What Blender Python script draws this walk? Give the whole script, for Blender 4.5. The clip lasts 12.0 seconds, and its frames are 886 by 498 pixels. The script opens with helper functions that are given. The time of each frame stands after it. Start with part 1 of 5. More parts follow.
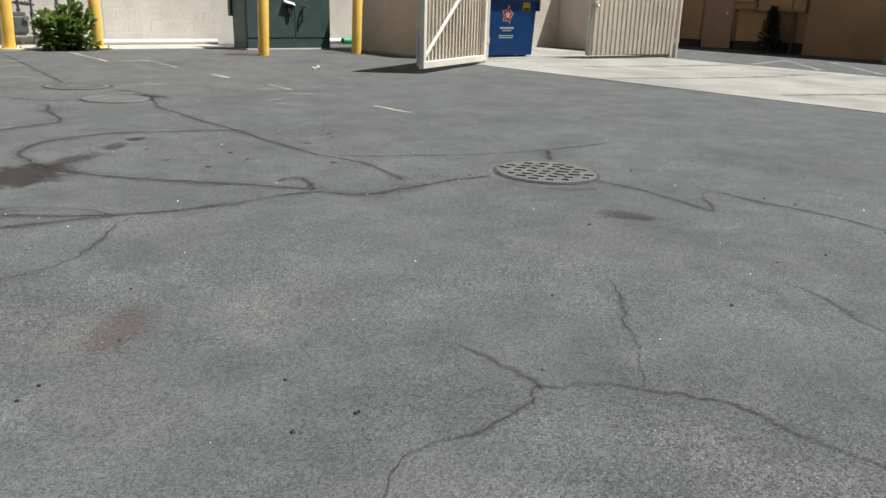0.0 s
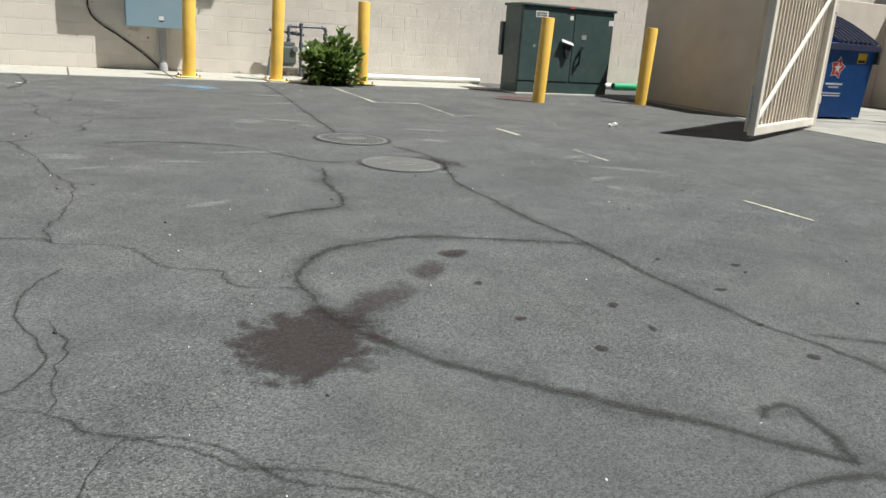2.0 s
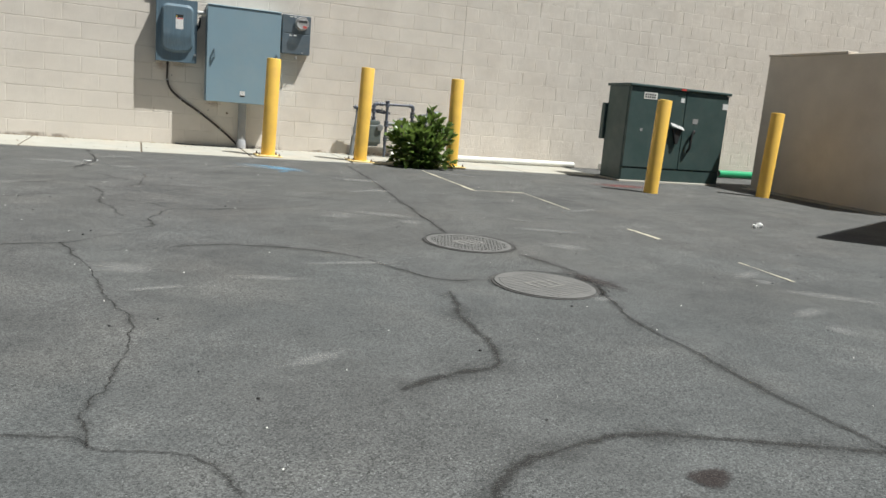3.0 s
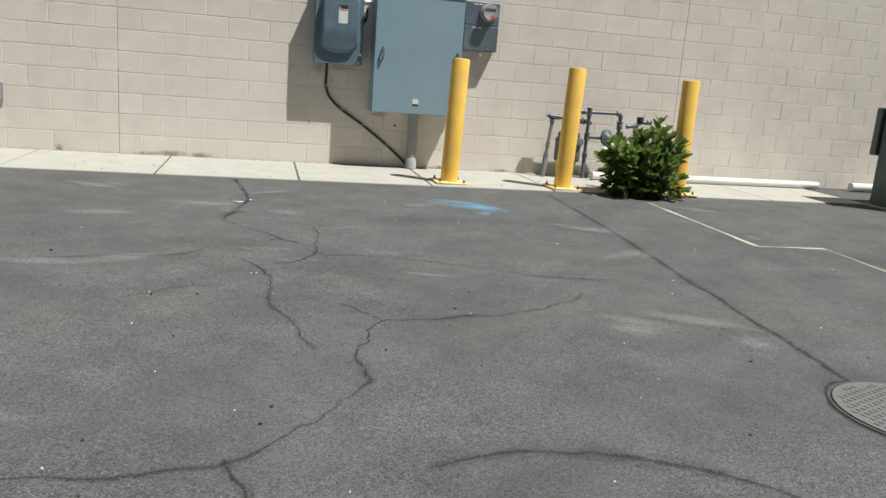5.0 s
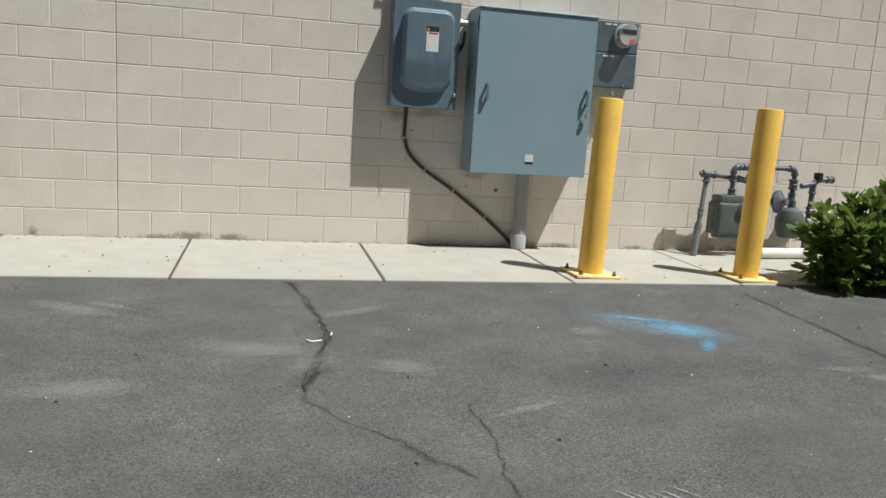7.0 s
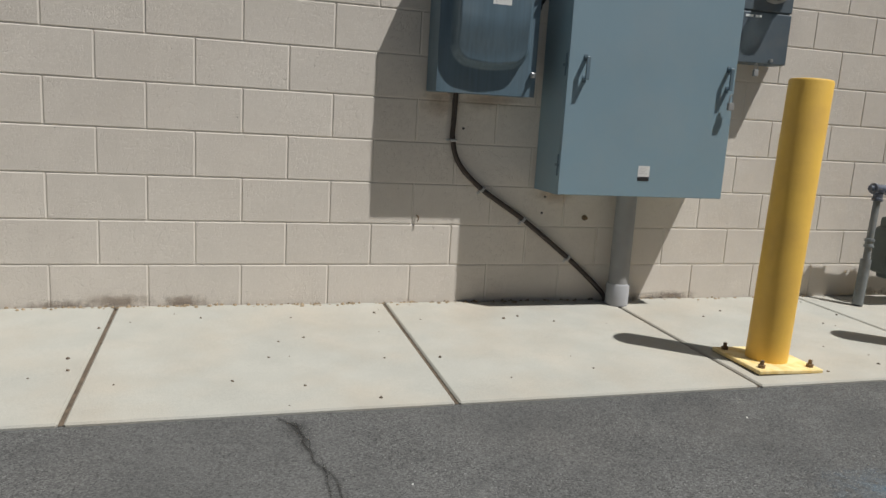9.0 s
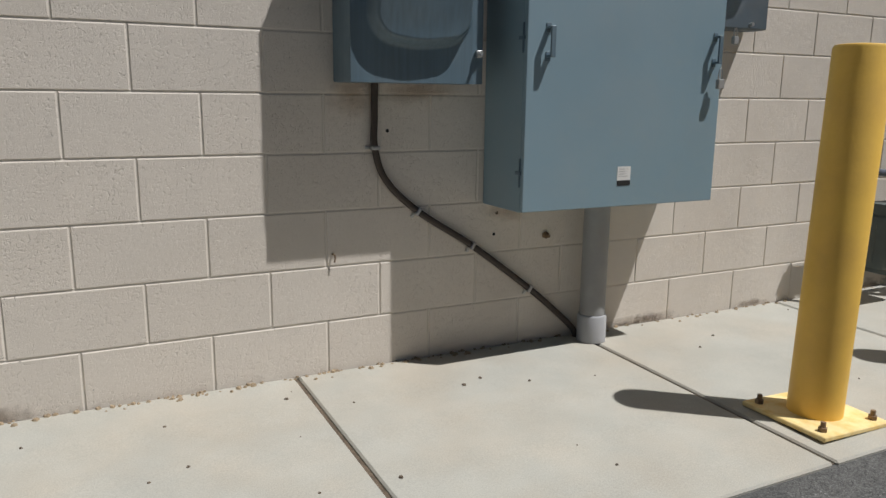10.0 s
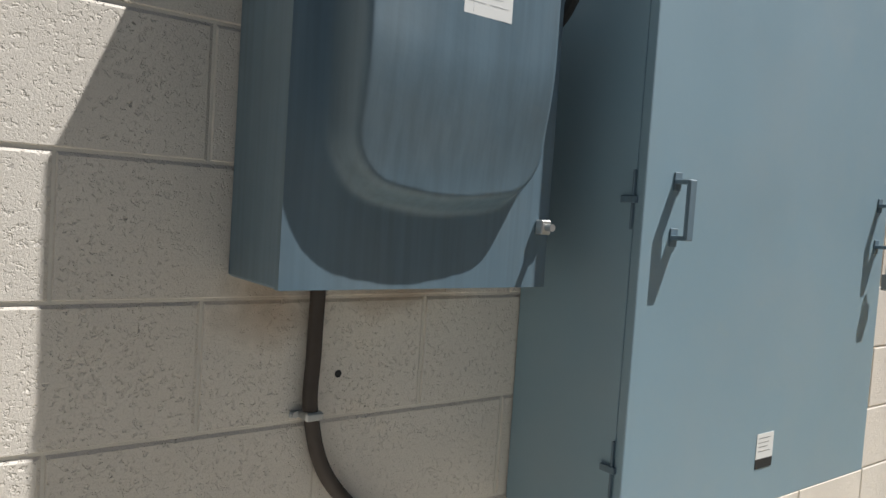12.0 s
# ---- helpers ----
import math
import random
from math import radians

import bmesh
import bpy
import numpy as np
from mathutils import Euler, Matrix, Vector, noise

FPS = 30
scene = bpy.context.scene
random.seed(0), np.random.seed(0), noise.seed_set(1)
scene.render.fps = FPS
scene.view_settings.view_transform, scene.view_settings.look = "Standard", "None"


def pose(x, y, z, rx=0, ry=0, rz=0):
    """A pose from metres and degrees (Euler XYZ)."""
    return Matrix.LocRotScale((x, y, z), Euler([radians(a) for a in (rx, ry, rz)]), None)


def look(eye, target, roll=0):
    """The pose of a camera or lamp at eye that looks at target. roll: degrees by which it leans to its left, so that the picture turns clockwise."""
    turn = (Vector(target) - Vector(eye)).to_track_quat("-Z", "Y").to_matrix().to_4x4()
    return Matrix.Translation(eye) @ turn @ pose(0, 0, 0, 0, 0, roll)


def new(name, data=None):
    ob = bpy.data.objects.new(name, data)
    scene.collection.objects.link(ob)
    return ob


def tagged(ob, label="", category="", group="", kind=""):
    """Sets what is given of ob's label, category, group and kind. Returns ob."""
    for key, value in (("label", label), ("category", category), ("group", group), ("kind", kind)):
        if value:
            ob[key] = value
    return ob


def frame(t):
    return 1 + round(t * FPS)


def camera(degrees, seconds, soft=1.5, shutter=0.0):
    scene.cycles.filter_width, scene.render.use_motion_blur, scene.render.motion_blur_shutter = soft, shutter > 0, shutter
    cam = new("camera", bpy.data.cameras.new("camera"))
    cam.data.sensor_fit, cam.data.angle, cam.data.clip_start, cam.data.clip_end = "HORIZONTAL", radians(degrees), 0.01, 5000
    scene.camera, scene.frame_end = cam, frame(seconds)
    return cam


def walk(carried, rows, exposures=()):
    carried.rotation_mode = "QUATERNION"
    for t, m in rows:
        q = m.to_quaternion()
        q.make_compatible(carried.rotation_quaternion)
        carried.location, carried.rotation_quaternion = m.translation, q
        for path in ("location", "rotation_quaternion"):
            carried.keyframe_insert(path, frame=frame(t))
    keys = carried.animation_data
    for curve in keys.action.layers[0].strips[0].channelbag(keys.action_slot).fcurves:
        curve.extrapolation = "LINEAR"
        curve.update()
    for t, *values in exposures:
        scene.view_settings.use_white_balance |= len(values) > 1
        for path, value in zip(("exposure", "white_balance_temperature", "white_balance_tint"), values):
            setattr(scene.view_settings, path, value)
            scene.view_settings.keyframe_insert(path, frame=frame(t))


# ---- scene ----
cam = camera(61.1, 12.0)
PATH = [
    (0, (-0.011, -13.706, 0.614), (1.292, -12.309, 0.019), 1.53),
    (0.5, (0.152, -13.169, 0.601), (1.415, -11.708, 0.083), 3.07),
    (1, (0.263, -12.646, 0.620), (1.395, -11.050, 0.205), 2.55),
    (1.5, (0.334, -12.137, 0.690), (1.167, -10.349, 0.355), 2.14),
    (2, (0.350, -11.599, 0.674), (1.232, -9.886, 0.138), 3.81),
    (2.5, (0.376, -10.990, 0.706), (1.158, -9.222, 0.195), 5.31),
    (3, (0.381, -10.342, 0.697), (1.139, -8.526, 0.337), 4.83),
    (3.5, (0.363, -9.723, 0.715), (1.089, -7.890, 0.379), 2.57),
    (3.7, (0.339, -9.509, 0.763), (1.002, -7.657, 0.401), 1.97),
    (5.3, (0.041, -7.607, 0.881), (0.510, -5.709, 0.457), 4.52),
    (5.5, (0.001, -7.330, 0.871), (0.487, -5.437, 0.447), 4.49),
    (6, (-0.080, -6.721, 0.848), (0.411, -4.826, 0.439), 3.93),
    (6.5, (-0.156, -6.207, 0.887), (0.221, -4.275, 0.531), 3.52),
    (7, (-0.276, -5.591, 0.905), (0.190, -3.673, 0.582), 3.52),
    (7.5, (-0.269, -5.036, 0.912), (0.245, -3.133, 0.573), 3.32),
    (7.7, (-0.280, -4.850, 0.927), (0.214, -2.943, 0.584), 3.19),
    (9.3, (-0.350, -3.190, 0.948), (0.274, -1.325, 0.587), 3.50),
    (9.5, (-0.359, -2.977, 0.968), (0.352, -1.141, 0.621), 2.61),
    (10, (-0.238, -2.498, 0.987), (0.639, -0.746, 0.586), 0.65),
    (10.5, (-0.106, -2.147, 1.025), (0.754, -0.379, 0.657), 0.56),
    (11, (-0.057, -1.733, 1.038), (0.773, 0.076, 0.837), 2.16),
    (11.3, (0.009, -1.510, 1.078), (0.917, 0.271, 1.021), 1.34),
    (11.5, (0.050, -1.354, 1.098), (1.064, 0.370, 1.056), 2.96),
    (12, (0.174, -1.076, 1.148), (1.377, 0.518, 1.037), 3.80),
]
walk(cam, [(t, look(eye, target, roll)) for t, eye, target, roll in PATH],
     exposures=[
         (0, 0.55, 6500, 8), (0.5, 0.57, 6500, 8), (1, 0.62, 6500, 8), (1.5, 0.45, 6500, 6), (2, 0.51, 6500, 6), (2.5, 0.50, 6500, 6), (3, 0.40, 6500, 6), (3.7, 0.40, 6500, 6), (5.5, 0.23, 6500, 7), (6.5, 0.17, 6500, 7), (7, 0.13, 6500, 7), (7.7, 0.04, 6500, 7), (9.5, -0.23, 6500, 10), (10.5, -0.25, 6450, 11), (11.2, 0.11, 6650, 12), (12, 0.40, 6500, 9)])

# ---- light ----
SUN = Vector((1.37, -1.0, 3.38)).normalized()          # towards the sun
sun = new("sun", bpy.data.lights.new("sun", "SUN"))
sun.data.energy, sun.data.angle, sun.data.color = 5.0, radians(0.53), (1.0, 0.985, 0.97)
sun.matrix_world = look((0, 0, 30), Vector((0, 0, 30)) - SUN)
world = bpy.data.worlds.new("world")
scene.world = world
world.use_nodes = True
wn = world.node_tree
sky = wn.nodes.new("ShaderNodeTexSky")
sky.sky_type, sky.sun_disc = "NISHITA", False
sky.sun_elevation = math.asin(SUN.z)
sky.sun_rotation = math.atan2(SUN.x, SUN.y)
wn.links.new(sky.outputs[0], wn.nodes["Background"].inputs[0])
wn.nodes["Background"].inputs[1].default_value = 0.021
scene.view_settings.exposure = 0.0

# ---- materials ----
def mat(name, color, rough=0.7, metal=0.0, var=0.12, scale=6.0, grain=0.0, grain_scale=200.0, bump=0.0, bump_scale=200.0,
        tint=None, tint_scale=1.3, tint_amount=0.5, rand=0.0, spec=0.5, pits=False, streak=0.0):
    """A procedural surface: base colour with stains at two scales, grain and fine relief, in object space metres."""
    m = bpy.data.materials.new(name)
    m.use_nodes = True
    nt = m.node_tree
    N, K = nt.nodes, nt.links
    b = N["Principled BSDF"]
    geo = N.new("ShaderNodeNewGeometry")
    def noise_tex(s, detail=4.0, r=0.55):
        t = N.new("ShaderNodeTexNoise")
        t.inputs["Scale"].default_value, t.inputs["Detail"].default_value, t.inputs["Roughness"].default_value = s, detail, r
        K.new(geo.outputs["Position"], t.inputs["Vector"])
        return t.outputs["Fac"]
    def remap(src, a, c, lo, hi):
        r = N.new("ShaderNodeMapRange")
        for i, v in enumerate((a, c, lo, hi)):
            r.inputs[1 + i].default_value = v
        K.new(src, r.inputs[0])
        return r.outputs[0]
    def math_node(op, a, c):
        n = N.new("ShaderNodeMath")
        n.operation = op
        for i, v in enumerate((a, c)):
            if hasattr(v, "is_linked"):
                K.new(v, n.inputs[i])
            else:
                n.inputs[i].default_value = v
        return n.outputs[0]
    value = remap(noise_tex(scale), 0.3, 0.7, 1 - var, 1 + var)
    if grain:
        value = math_node("MULTIPLY", value, remap(noise_tex(grain_scale, 2.0), 0.3, 0.7, 1 - grain, 1 + grain))
    if streak:
        long = N.new("ShaderNodeMapping")
        long.inputs["Scale"].default_value = (70.0, 70.0, 2.5)
        K.new(geo.outputs["Position"], long.inputs["Vector"])
        st = N.new("ShaderNodeTexNoise")
        st.inputs["Scale"].default_value = 1.0
        K.new(long.outputs[0], st.inputs["Vector"])
        value = math_node("MULTIPLY", value, remap(st.outputs["Fac"], 0.35, 0.65, 1 - streak, 1 + streak))
    if rand:
        info = N.new("ShaderNodeObjectInfo")
        value = math_node("MULTIPLY", value, remap(info.outputs["Random"], 0, 1, 1 - rand, 1 + rand))
    hsv = N.new("ShaderNodeHueSaturation")
    K.new(value, hsv.inputs["Value"])
    hsv.inputs["Color"].default_value = (*color, 1)
    if tint:
        mx = N.new("ShaderNodeMix")
        mx.data_type = "RGBA"
        mx.inputs["A"].default_value, mx.inputs["B"].default_value = (*color, 1), (*tint, 1)
        K.new(remap(noise_tex(tint_scale, 5.0, 0.6), 0.42, 0.68, 0.0, tint_amount), mx.inputs["Factor"])
        K.new(mx.outputs["Result"], hsv.inputs["Color"])
    K.new(hsv.outputs[0], b.inputs["Base Color"])
    K.new(remap(noise_tex(scale * 2.3), 0.3, 0.7, max(rough - 0.08, 0.03), min(rough + 0.08, 1)), b.inputs["Roughness"])
    b.inputs["Metallic"].default_value = metal
    b.inputs["Specular IOR Level"].default_value = spec
    if bump:
        bp = N.new("ShaderNodeBump")
        bp.inputs["Strength"].default_value, bp.inputs["Distance"].default_value = bump, 0.004
        relief = noise_tex(bump_scale, 3.0, 0.6)
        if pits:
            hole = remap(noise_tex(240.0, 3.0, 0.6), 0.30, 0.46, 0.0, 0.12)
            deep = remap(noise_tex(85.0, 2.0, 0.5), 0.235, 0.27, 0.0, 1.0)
            def holes(size, chance, r0, r1, warp):
                """Round-ish voids, one in some of the cells: 0 in the void, 1 on the face."""
                shift = N.new("ShaderNodeTexNoise")
                shift.inputs["Scale"].default_value = size * 2.2
                K.new(geo.outputs["Position"], shift.inputs["Vector"])
                mixed = N.new("ShaderNodeVectorMath")
                mixed.operation = "MULTIPLY_ADD"
                K.new(shift.outputs["Color"], mixed.inputs[0])
                mixed.inputs[1].default_value = (warp / size,) * 3
                K.new(geo.outputs["Position"], mixed.inputs[2])
                v = N.new("ShaderNodeTexVoronoi")
                v.inputs["Scale"].default_value = size
                K.new(mixed.outputs[0], v.inputs["Vector"])
                pick = N.new("ShaderNodeSeparateColor")
                K.new(v.outputs["Color"], pick.inputs[0])
                absent = remap(pick.outputs[0], chance, chance + 0.02, 1.0, 0.0)
                return math_node("MAXIMUM", absent, remap(v.outputs["Distance"], r0, r1, 0.0, 1.0))
            open_face = remap(noise_tex(3.1, 4.0, 0.65), 0.36, 0.56, 0.0, 1.0)
            small = math_node("MINIMUM", holes(66.0, 0.46, 0.02, 0.36, 1.5), holes(120.0, 0.46, 0.04, 0.40, 1.5))
            small = math_node("MAXIMUM", small, remap(open_face, 0.0, 1.0, 0.97, 0.0))
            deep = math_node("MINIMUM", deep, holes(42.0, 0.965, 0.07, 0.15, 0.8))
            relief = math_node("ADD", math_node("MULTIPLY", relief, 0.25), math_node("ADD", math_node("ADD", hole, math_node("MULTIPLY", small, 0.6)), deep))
            # deep voids are darkened in the colour too, as the shade inside them
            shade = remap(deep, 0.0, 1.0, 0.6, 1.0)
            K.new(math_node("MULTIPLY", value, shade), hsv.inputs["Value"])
        K.new(relief, bp.inputs["Height"])
        K.new(bp.outputs[0], b.inputs["Normal"])
    return m


def glossed(m, weight, rough, ior=1.6):
    """A worn varnish over a paint: a broad second gloss."""
    b = m.node_tree.nodes["Principled BSDF"]
    b.inputs["Coat Weight"].default_value, b.inputs["Coat Roughness"].default_value, b.inputs["Coat IOR"].default_value = weight, rough, ior
    return m


def asphalt_material():
    """Worn asphalt: pale aggregate in a dark binder, a smoother and darker coat towards the building, dusty patches."""
    m = mat("asphalt", (0.135, 0.132, 0.128), rough=0.92, var=0.0, spec=0.25)
    nt = m.node_tree
    N, K = nt.nodes, nt.links
    b = N["Principled BSDF"]
    geo = N.new("ShaderNodeNewGeometry")
    P = geo.outputs["Position"]
    def tex(kind, s, **kw):
        t = N.new(kind)
        t.inputs["Scale"].default_value = s
        for k, v in kw.items():
            t.inputs[k].default_value = v
        K.new(P, t.inputs["Vector"])
        return t
    def rng(src, a, c, lo, hi):
        r = N.new("ShaderNodeMapRange")
        for i, v in enumerate((a, c, lo, hi)):
            r.inputs[1 + i].default_value = v
        K.new(src, r.inputs[0])
        return r.outputs[0]
    def mul(a, c, op="MULTIPLY"):
        n = N.new("ShaderNodeMath")
        n.operation = op
        for i, v in enumerate((a, c)):
            if hasattr(v, "is_linked"):
                K.new(v, n.inputs[i])
            else:
                n.inputs[i].default_value = v
        return n.outputs[0]
    def mix(f, a, c):
        n = N.new("ShaderNodeMix")
        n.data_type = "RGBA"
        for s, v in (("Factor", f), ("A", a), ("B", c)):
            if hasattr(v, "is_linked"):
                K.new(v, n.inputs[s])
            else:
                n.inputs[s].default_value = v if s == "Factor" else (*v, 1)
        return n.outputs["Result"]
    sep = N.new("ShaderNodeSeparateXYZ")
    K.new(P, sep.inputs[0])
    wander = tex("ShaderNodeTexNoise", 0.45, Detail=4.0).outputs["Fac"]
    coat = rng(mul(sep.outputs["Y"], rng(wander, 0.3, 0.7, -2.2, 2.2), "ADD"), -8.6, -5.2, 0.0, 1.0)     # older coat near the building
    base = mix(coat, (0.0930, 0.0975, 0.0970), (0.1005, 0.1010, 0.0980))
    big = tex("ShaderNodeTexNoise", 0.9, Detail=6.0, Roughness=0.6).outputs["Fac"]
    base = mix(rng(big, 0.50, 0.70, 0.0, 0.6), base, (0.066, 0.068, 0.068))
    dust = tex("ShaderNodeTexNoise", 2.6, Detail=7.0, Roughness=0.68).outputs["Fac"]
    base = mix(rng(dust, 0.57, 0.76, 0.0, 0.24), base, (0.20, 0.20, 0.19))
    warm = tex("ShaderNodeTexNoise", 1.7, Detail=3.0).outputs["Fac"]
    base = mix(rng(warm, 0.5, 0.75, 0.0, 0.25), base, (0.108, 0.100, 0.089))
    cell = tex("ShaderNodeTexVoronoi", 215.0, Randomness=1.0)
    stone = N.new("ShaderNodeSeparateColor")
    K.new(cell.outputs["Color"], stone.inputs[0])
    fine = tex("ShaderNodeTexNoise", 300.0, Detail=2.0).outputs["Fac"]
    worn = tex("ShaderNodeTexNoise", 1.3, Detail=4.0).outputs["Fac"]
    rough_part = mul(rng(coat, 0.0, 1.0, 1.45, 1.30), rng(worn, 0.36, 0.62, 0.70, 1.15))
    spread = mul(mul(rng(stone.outputs[0], 0.0, 1.0, -0.27, 0.36), rng(fine, 0.3, 0.7, -0.2, 0.2), "ADD"), rough_part)
    value = mul(1.0, spread, "ADD")
    pits = rng(stone.outputs[1], 0.0, 0.12, 0.62, 1.0)
    blotch = tex("ShaderNodeTexNoise", 3.4, Detail=6.0, Roughness=0.62).outputs["Fac"]
    pits = mul(pits, rng(blotch, 0.34, 0.66, 0.86, 1.12))
    pebble = N.new("ShaderNodeSeparateColor")
    grit = tex("ShaderNodeTexVoronoi", 150.0, Randomness=1.0)
    K.new(grit.outputs["Color"], pebble.inputs[0])
    shown = mul(rng(pebble.outputs[0], 0.90, 0.92, 0.0, 1.0), rng(worn, 0.38, 0.60, 0.15, 1.0))
    pits = mul(pits, mul(1.0, mul(shown, rng(grit.outputs["Distance"], 0.25, 0.45, 1.0, 0.0)), "ADD"))
    hsv = N.new("ShaderNodeHueSaturation")
    K.new(base, hsv.inputs["Color"])
    K.new(mul(value, pits), hsv.inputs["Value"])
    K.new(hsv.outputs[0], b.inputs["Base Color"])
    bp = N.new("ShaderNodeBump")
    bp.inputs["Strength"].default_value, bp.inputs["Distance"].default_value = 0.55, 0.004
    K.new(mul(rng(cell.outputs["Distance"], 0.0, 0.6, 1.0, 0.0), rng(stone.outputs[2], 0, 1, 0.5, 1.0)), bp.inputs["Height"])
    K.new(bp.outputs[0], b.inputs["Normal"])
    return m


def film_material(name, color, amount=0.8, scale=9.0, low=0.40, high=0.62, rough=0.85, edge=0.5, halo=0.0):
    """A thin film on the ground (tar, oil, paint, chalk) that thins out at its ragged rim; the mesh's UV runs from the middle (0) to the rim (1)."""
    m = bpy.data.materials.new(name)
    m.use_nodes = True
    nt = m.node_tree
    N, K = nt.nodes, nt.links
    b, out = N["Principled BSDF"], N["Material Output"]
    geo, uv = N.new("ShaderNodeNewGeometry"), N.new("ShaderNodeUVMap")
    t = N.new("ShaderNodeTexNoise")
    t.inputs["Scale"].default_value, t.inputs["Detail"].default_value, t.inputs["Roughness"].default_value = scale, 7.0, 0.68
    K.new(geo.outputs["Position"], t.inputs["Vector"])
    sep = N.new("ShaderNodeSeparateXYZ")
    K.new(uv.outputs[0], sep.inputs[0])
    add = N.new("ShaderNodeMath")
    add.operation = "MULTIPLY_ADD"
    K.new(sep.outputs[0], add.inputs[0])
    add.inputs[1].default_value = -edge
    K.new(t.outputs["Fac"], add.inputs[2])
    r = N.new("ShaderNodeMapRange")
    for i, v in enumerate((low - edge * 0.5, high - edge * 0.5, 0.0, amount)):
        r.inputs[1 + i].default_value = v
    K.new(add.outputs[0], r.inputs[0])
    b.inputs["Base Color"].default_value = (*color, 1)
    b.inputs["Roughness"].default_value = rough
    b.inputs["Specular IOR Level"].default_value = 0.25
    tr, mx = N.new("ShaderNodeBsdfTransparent"), N.new("ShaderNodeMixShader")
    cover = r.outputs[0]
    if halo:                                  # a faint wide seam on both sides of a line, broken by a coarser noise
        wide, part_noise, tone = N.new("ShaderNodeMapRange"), N.new("ShaderNodeTexNoise"), N.new("ShaderNodeMapRange")
        for i, v in enumerate((0.0, 3.0, halo, 0.0)):
            wide.inputs[1 + i].default_value = v
        K.new(sep.outputs[0], wide.inputs[0])
        part_noise.inputs["Scale"].default_value, part_noise.inputs["Detail"].default_value = 5.0, 5.0
        K.new(geo.outputs["Position"], part_noise.inputs["Vector"])
        for i, v in enumerate((0.40, 0.62, 0.0, 1.0)):
            tone.inputs[1 + i].default_value = v
        K.new(part_noise.outputs["Fac"], tone.inputs[0])
        soft_seam, top = N.new("ShaderNodeMath"), N.new("ShaderNodeMath")
        soft_seam.operation, top.operation = "MULTIPLY", "MAXIMUM"
        K.new(wide.outputs[0], soft_seam.inputs[0])
        K.new(tone.outputs[0], soft_seam.inputs[1])
        K.new(cover, top.inputs[0])
        K.new(soft_seam.outputs[0], top.inputs[1])
        cover = top.outputs[0]
    K.new(cover, mx.inputs[0])
    K.new(tr.outputs[0], mx.inputs[1])
    K.new(b.outputs[0], mx.inputs[2])
    K.new(mx.outputs[0], out.inputs[0])
    return m


ASPHALT = asphalt_material()
CONCRETE = mat("concrete", (0.405, 0.40, 0.357), 0.85, var=0.07, scale=4, grain=0.09, grain_scale=240, bump=0.35, bump_scale=220, tint=(0.44, 0.37, 0.28), tint_scale=1.7, tint_amount=0.45, spec=0.3)
PAD = mat("pad_concrete", (0.31, 0.30, 0.265), 0.85, var=0.12, scale=1.6, grain=0.08, grain_scale=90, bump=0.2, bump_scale=150, tint=(0.20, 0.192, 0.175), tint_scale=0.9, tint_amount=0.8, spec=0.3)
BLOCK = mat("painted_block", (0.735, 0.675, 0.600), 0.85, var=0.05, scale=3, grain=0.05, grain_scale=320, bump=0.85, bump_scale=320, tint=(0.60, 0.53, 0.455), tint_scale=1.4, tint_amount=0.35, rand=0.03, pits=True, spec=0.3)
MORTAR = mat("painted_mortar", (0.72, 0.668, 0.592), 0.9, var=0.08, scale=8, bump=0.4, bump_scale=160, spec=0.3)
STUCCO = mat("enclosure_stucco", (0.67, 0.60, 0.515), 0.88, var=0.06, scale=2.5, grain=0.06, grain_scale=160, bump=0.4, bump_scale=140, tint=(0.55, 0.475, 0.40), tint_scale=0.8, tint_amount=0.4, spec=0.3)
GATE = mat("gate_paint", (0.79, 0.73, 0.63), 0.6, var=0.07, scale=4, tint=(0.66, 0.58, 0.47), tint_scale=3.0, tint_amount=0.3)
YELLOW = mat("yellow_paint", (0.88, 0.55, 0.10), 0.5, var=0.06, scale=5, tint=(0.74, 0.44, 0.10), tint_scale=6, tint_amount=0.5, bump=0.15, bump_scale=60)
GREYPAINT = mat("grey_enamel", (0.184, 0.300, 0.368), 0.62, var=0.04, scale=2, spec=1.0, tint=(0.224, 0.312, 0.360), tint_scale=5, tint_amount=0.5, bump=0.05, bump_scale=50)
GREYDULL = mat("weathered_grey_enamel", (0.104, 0.164, 0.208), 0.50, var=0.06, scale=3, spec=0.8, streak=0.09, tint=(0.138, 0.184, 0.210), tint_scale=7, tint_amount=0.5, bump=0.06, bump_scale=60)
glossed(GREYPAINT, 1.0, 0.62)
METERGREY = mat("meter_box_grey", (0.098, 0.128, 0.152), 0.5, var=0.08, scale=5, tint=(0.135, 0.150, 0.16), tint_scale=9, tint_amount=0.6)
CONDUIT = mat("conduit_grey", (0.32, 0.32, 0.315), 0.6, var=0.08, scale=9)
STEEL = mat("zinc_steel", (0.55, 0.55, 0.54), 0.42, metal=0.9, var=0.12, scale=30)
CABLE = mat("cable_brown", (0.055, 0.040, 0.032), 0.6, var=0.1, scale=20)
GREEN = mat("transformer_green", (0.028, 0.064, 0.060), 0.56, var=0.08, scale=3, spec=0.8, tint=(0.065, 0.095, 0.09), tint_scale=4, tint_amount=0.5)
BLUE = mat("dumpster_blue", (0.010, 0.085, 0.30), 0.45, var=0.1, scale=4, tint=(0.015, 0.07, 0.22), tint_scale=6, tint_amount=0.4)
LIDBLUE = mat("lid_dark_blue", (0.018, 0.024, 0.060), 0.5, var=0.12, scale=6)
BLACK = mat("black_rubber", (0.02, 0.02, 0.02), 0.7)
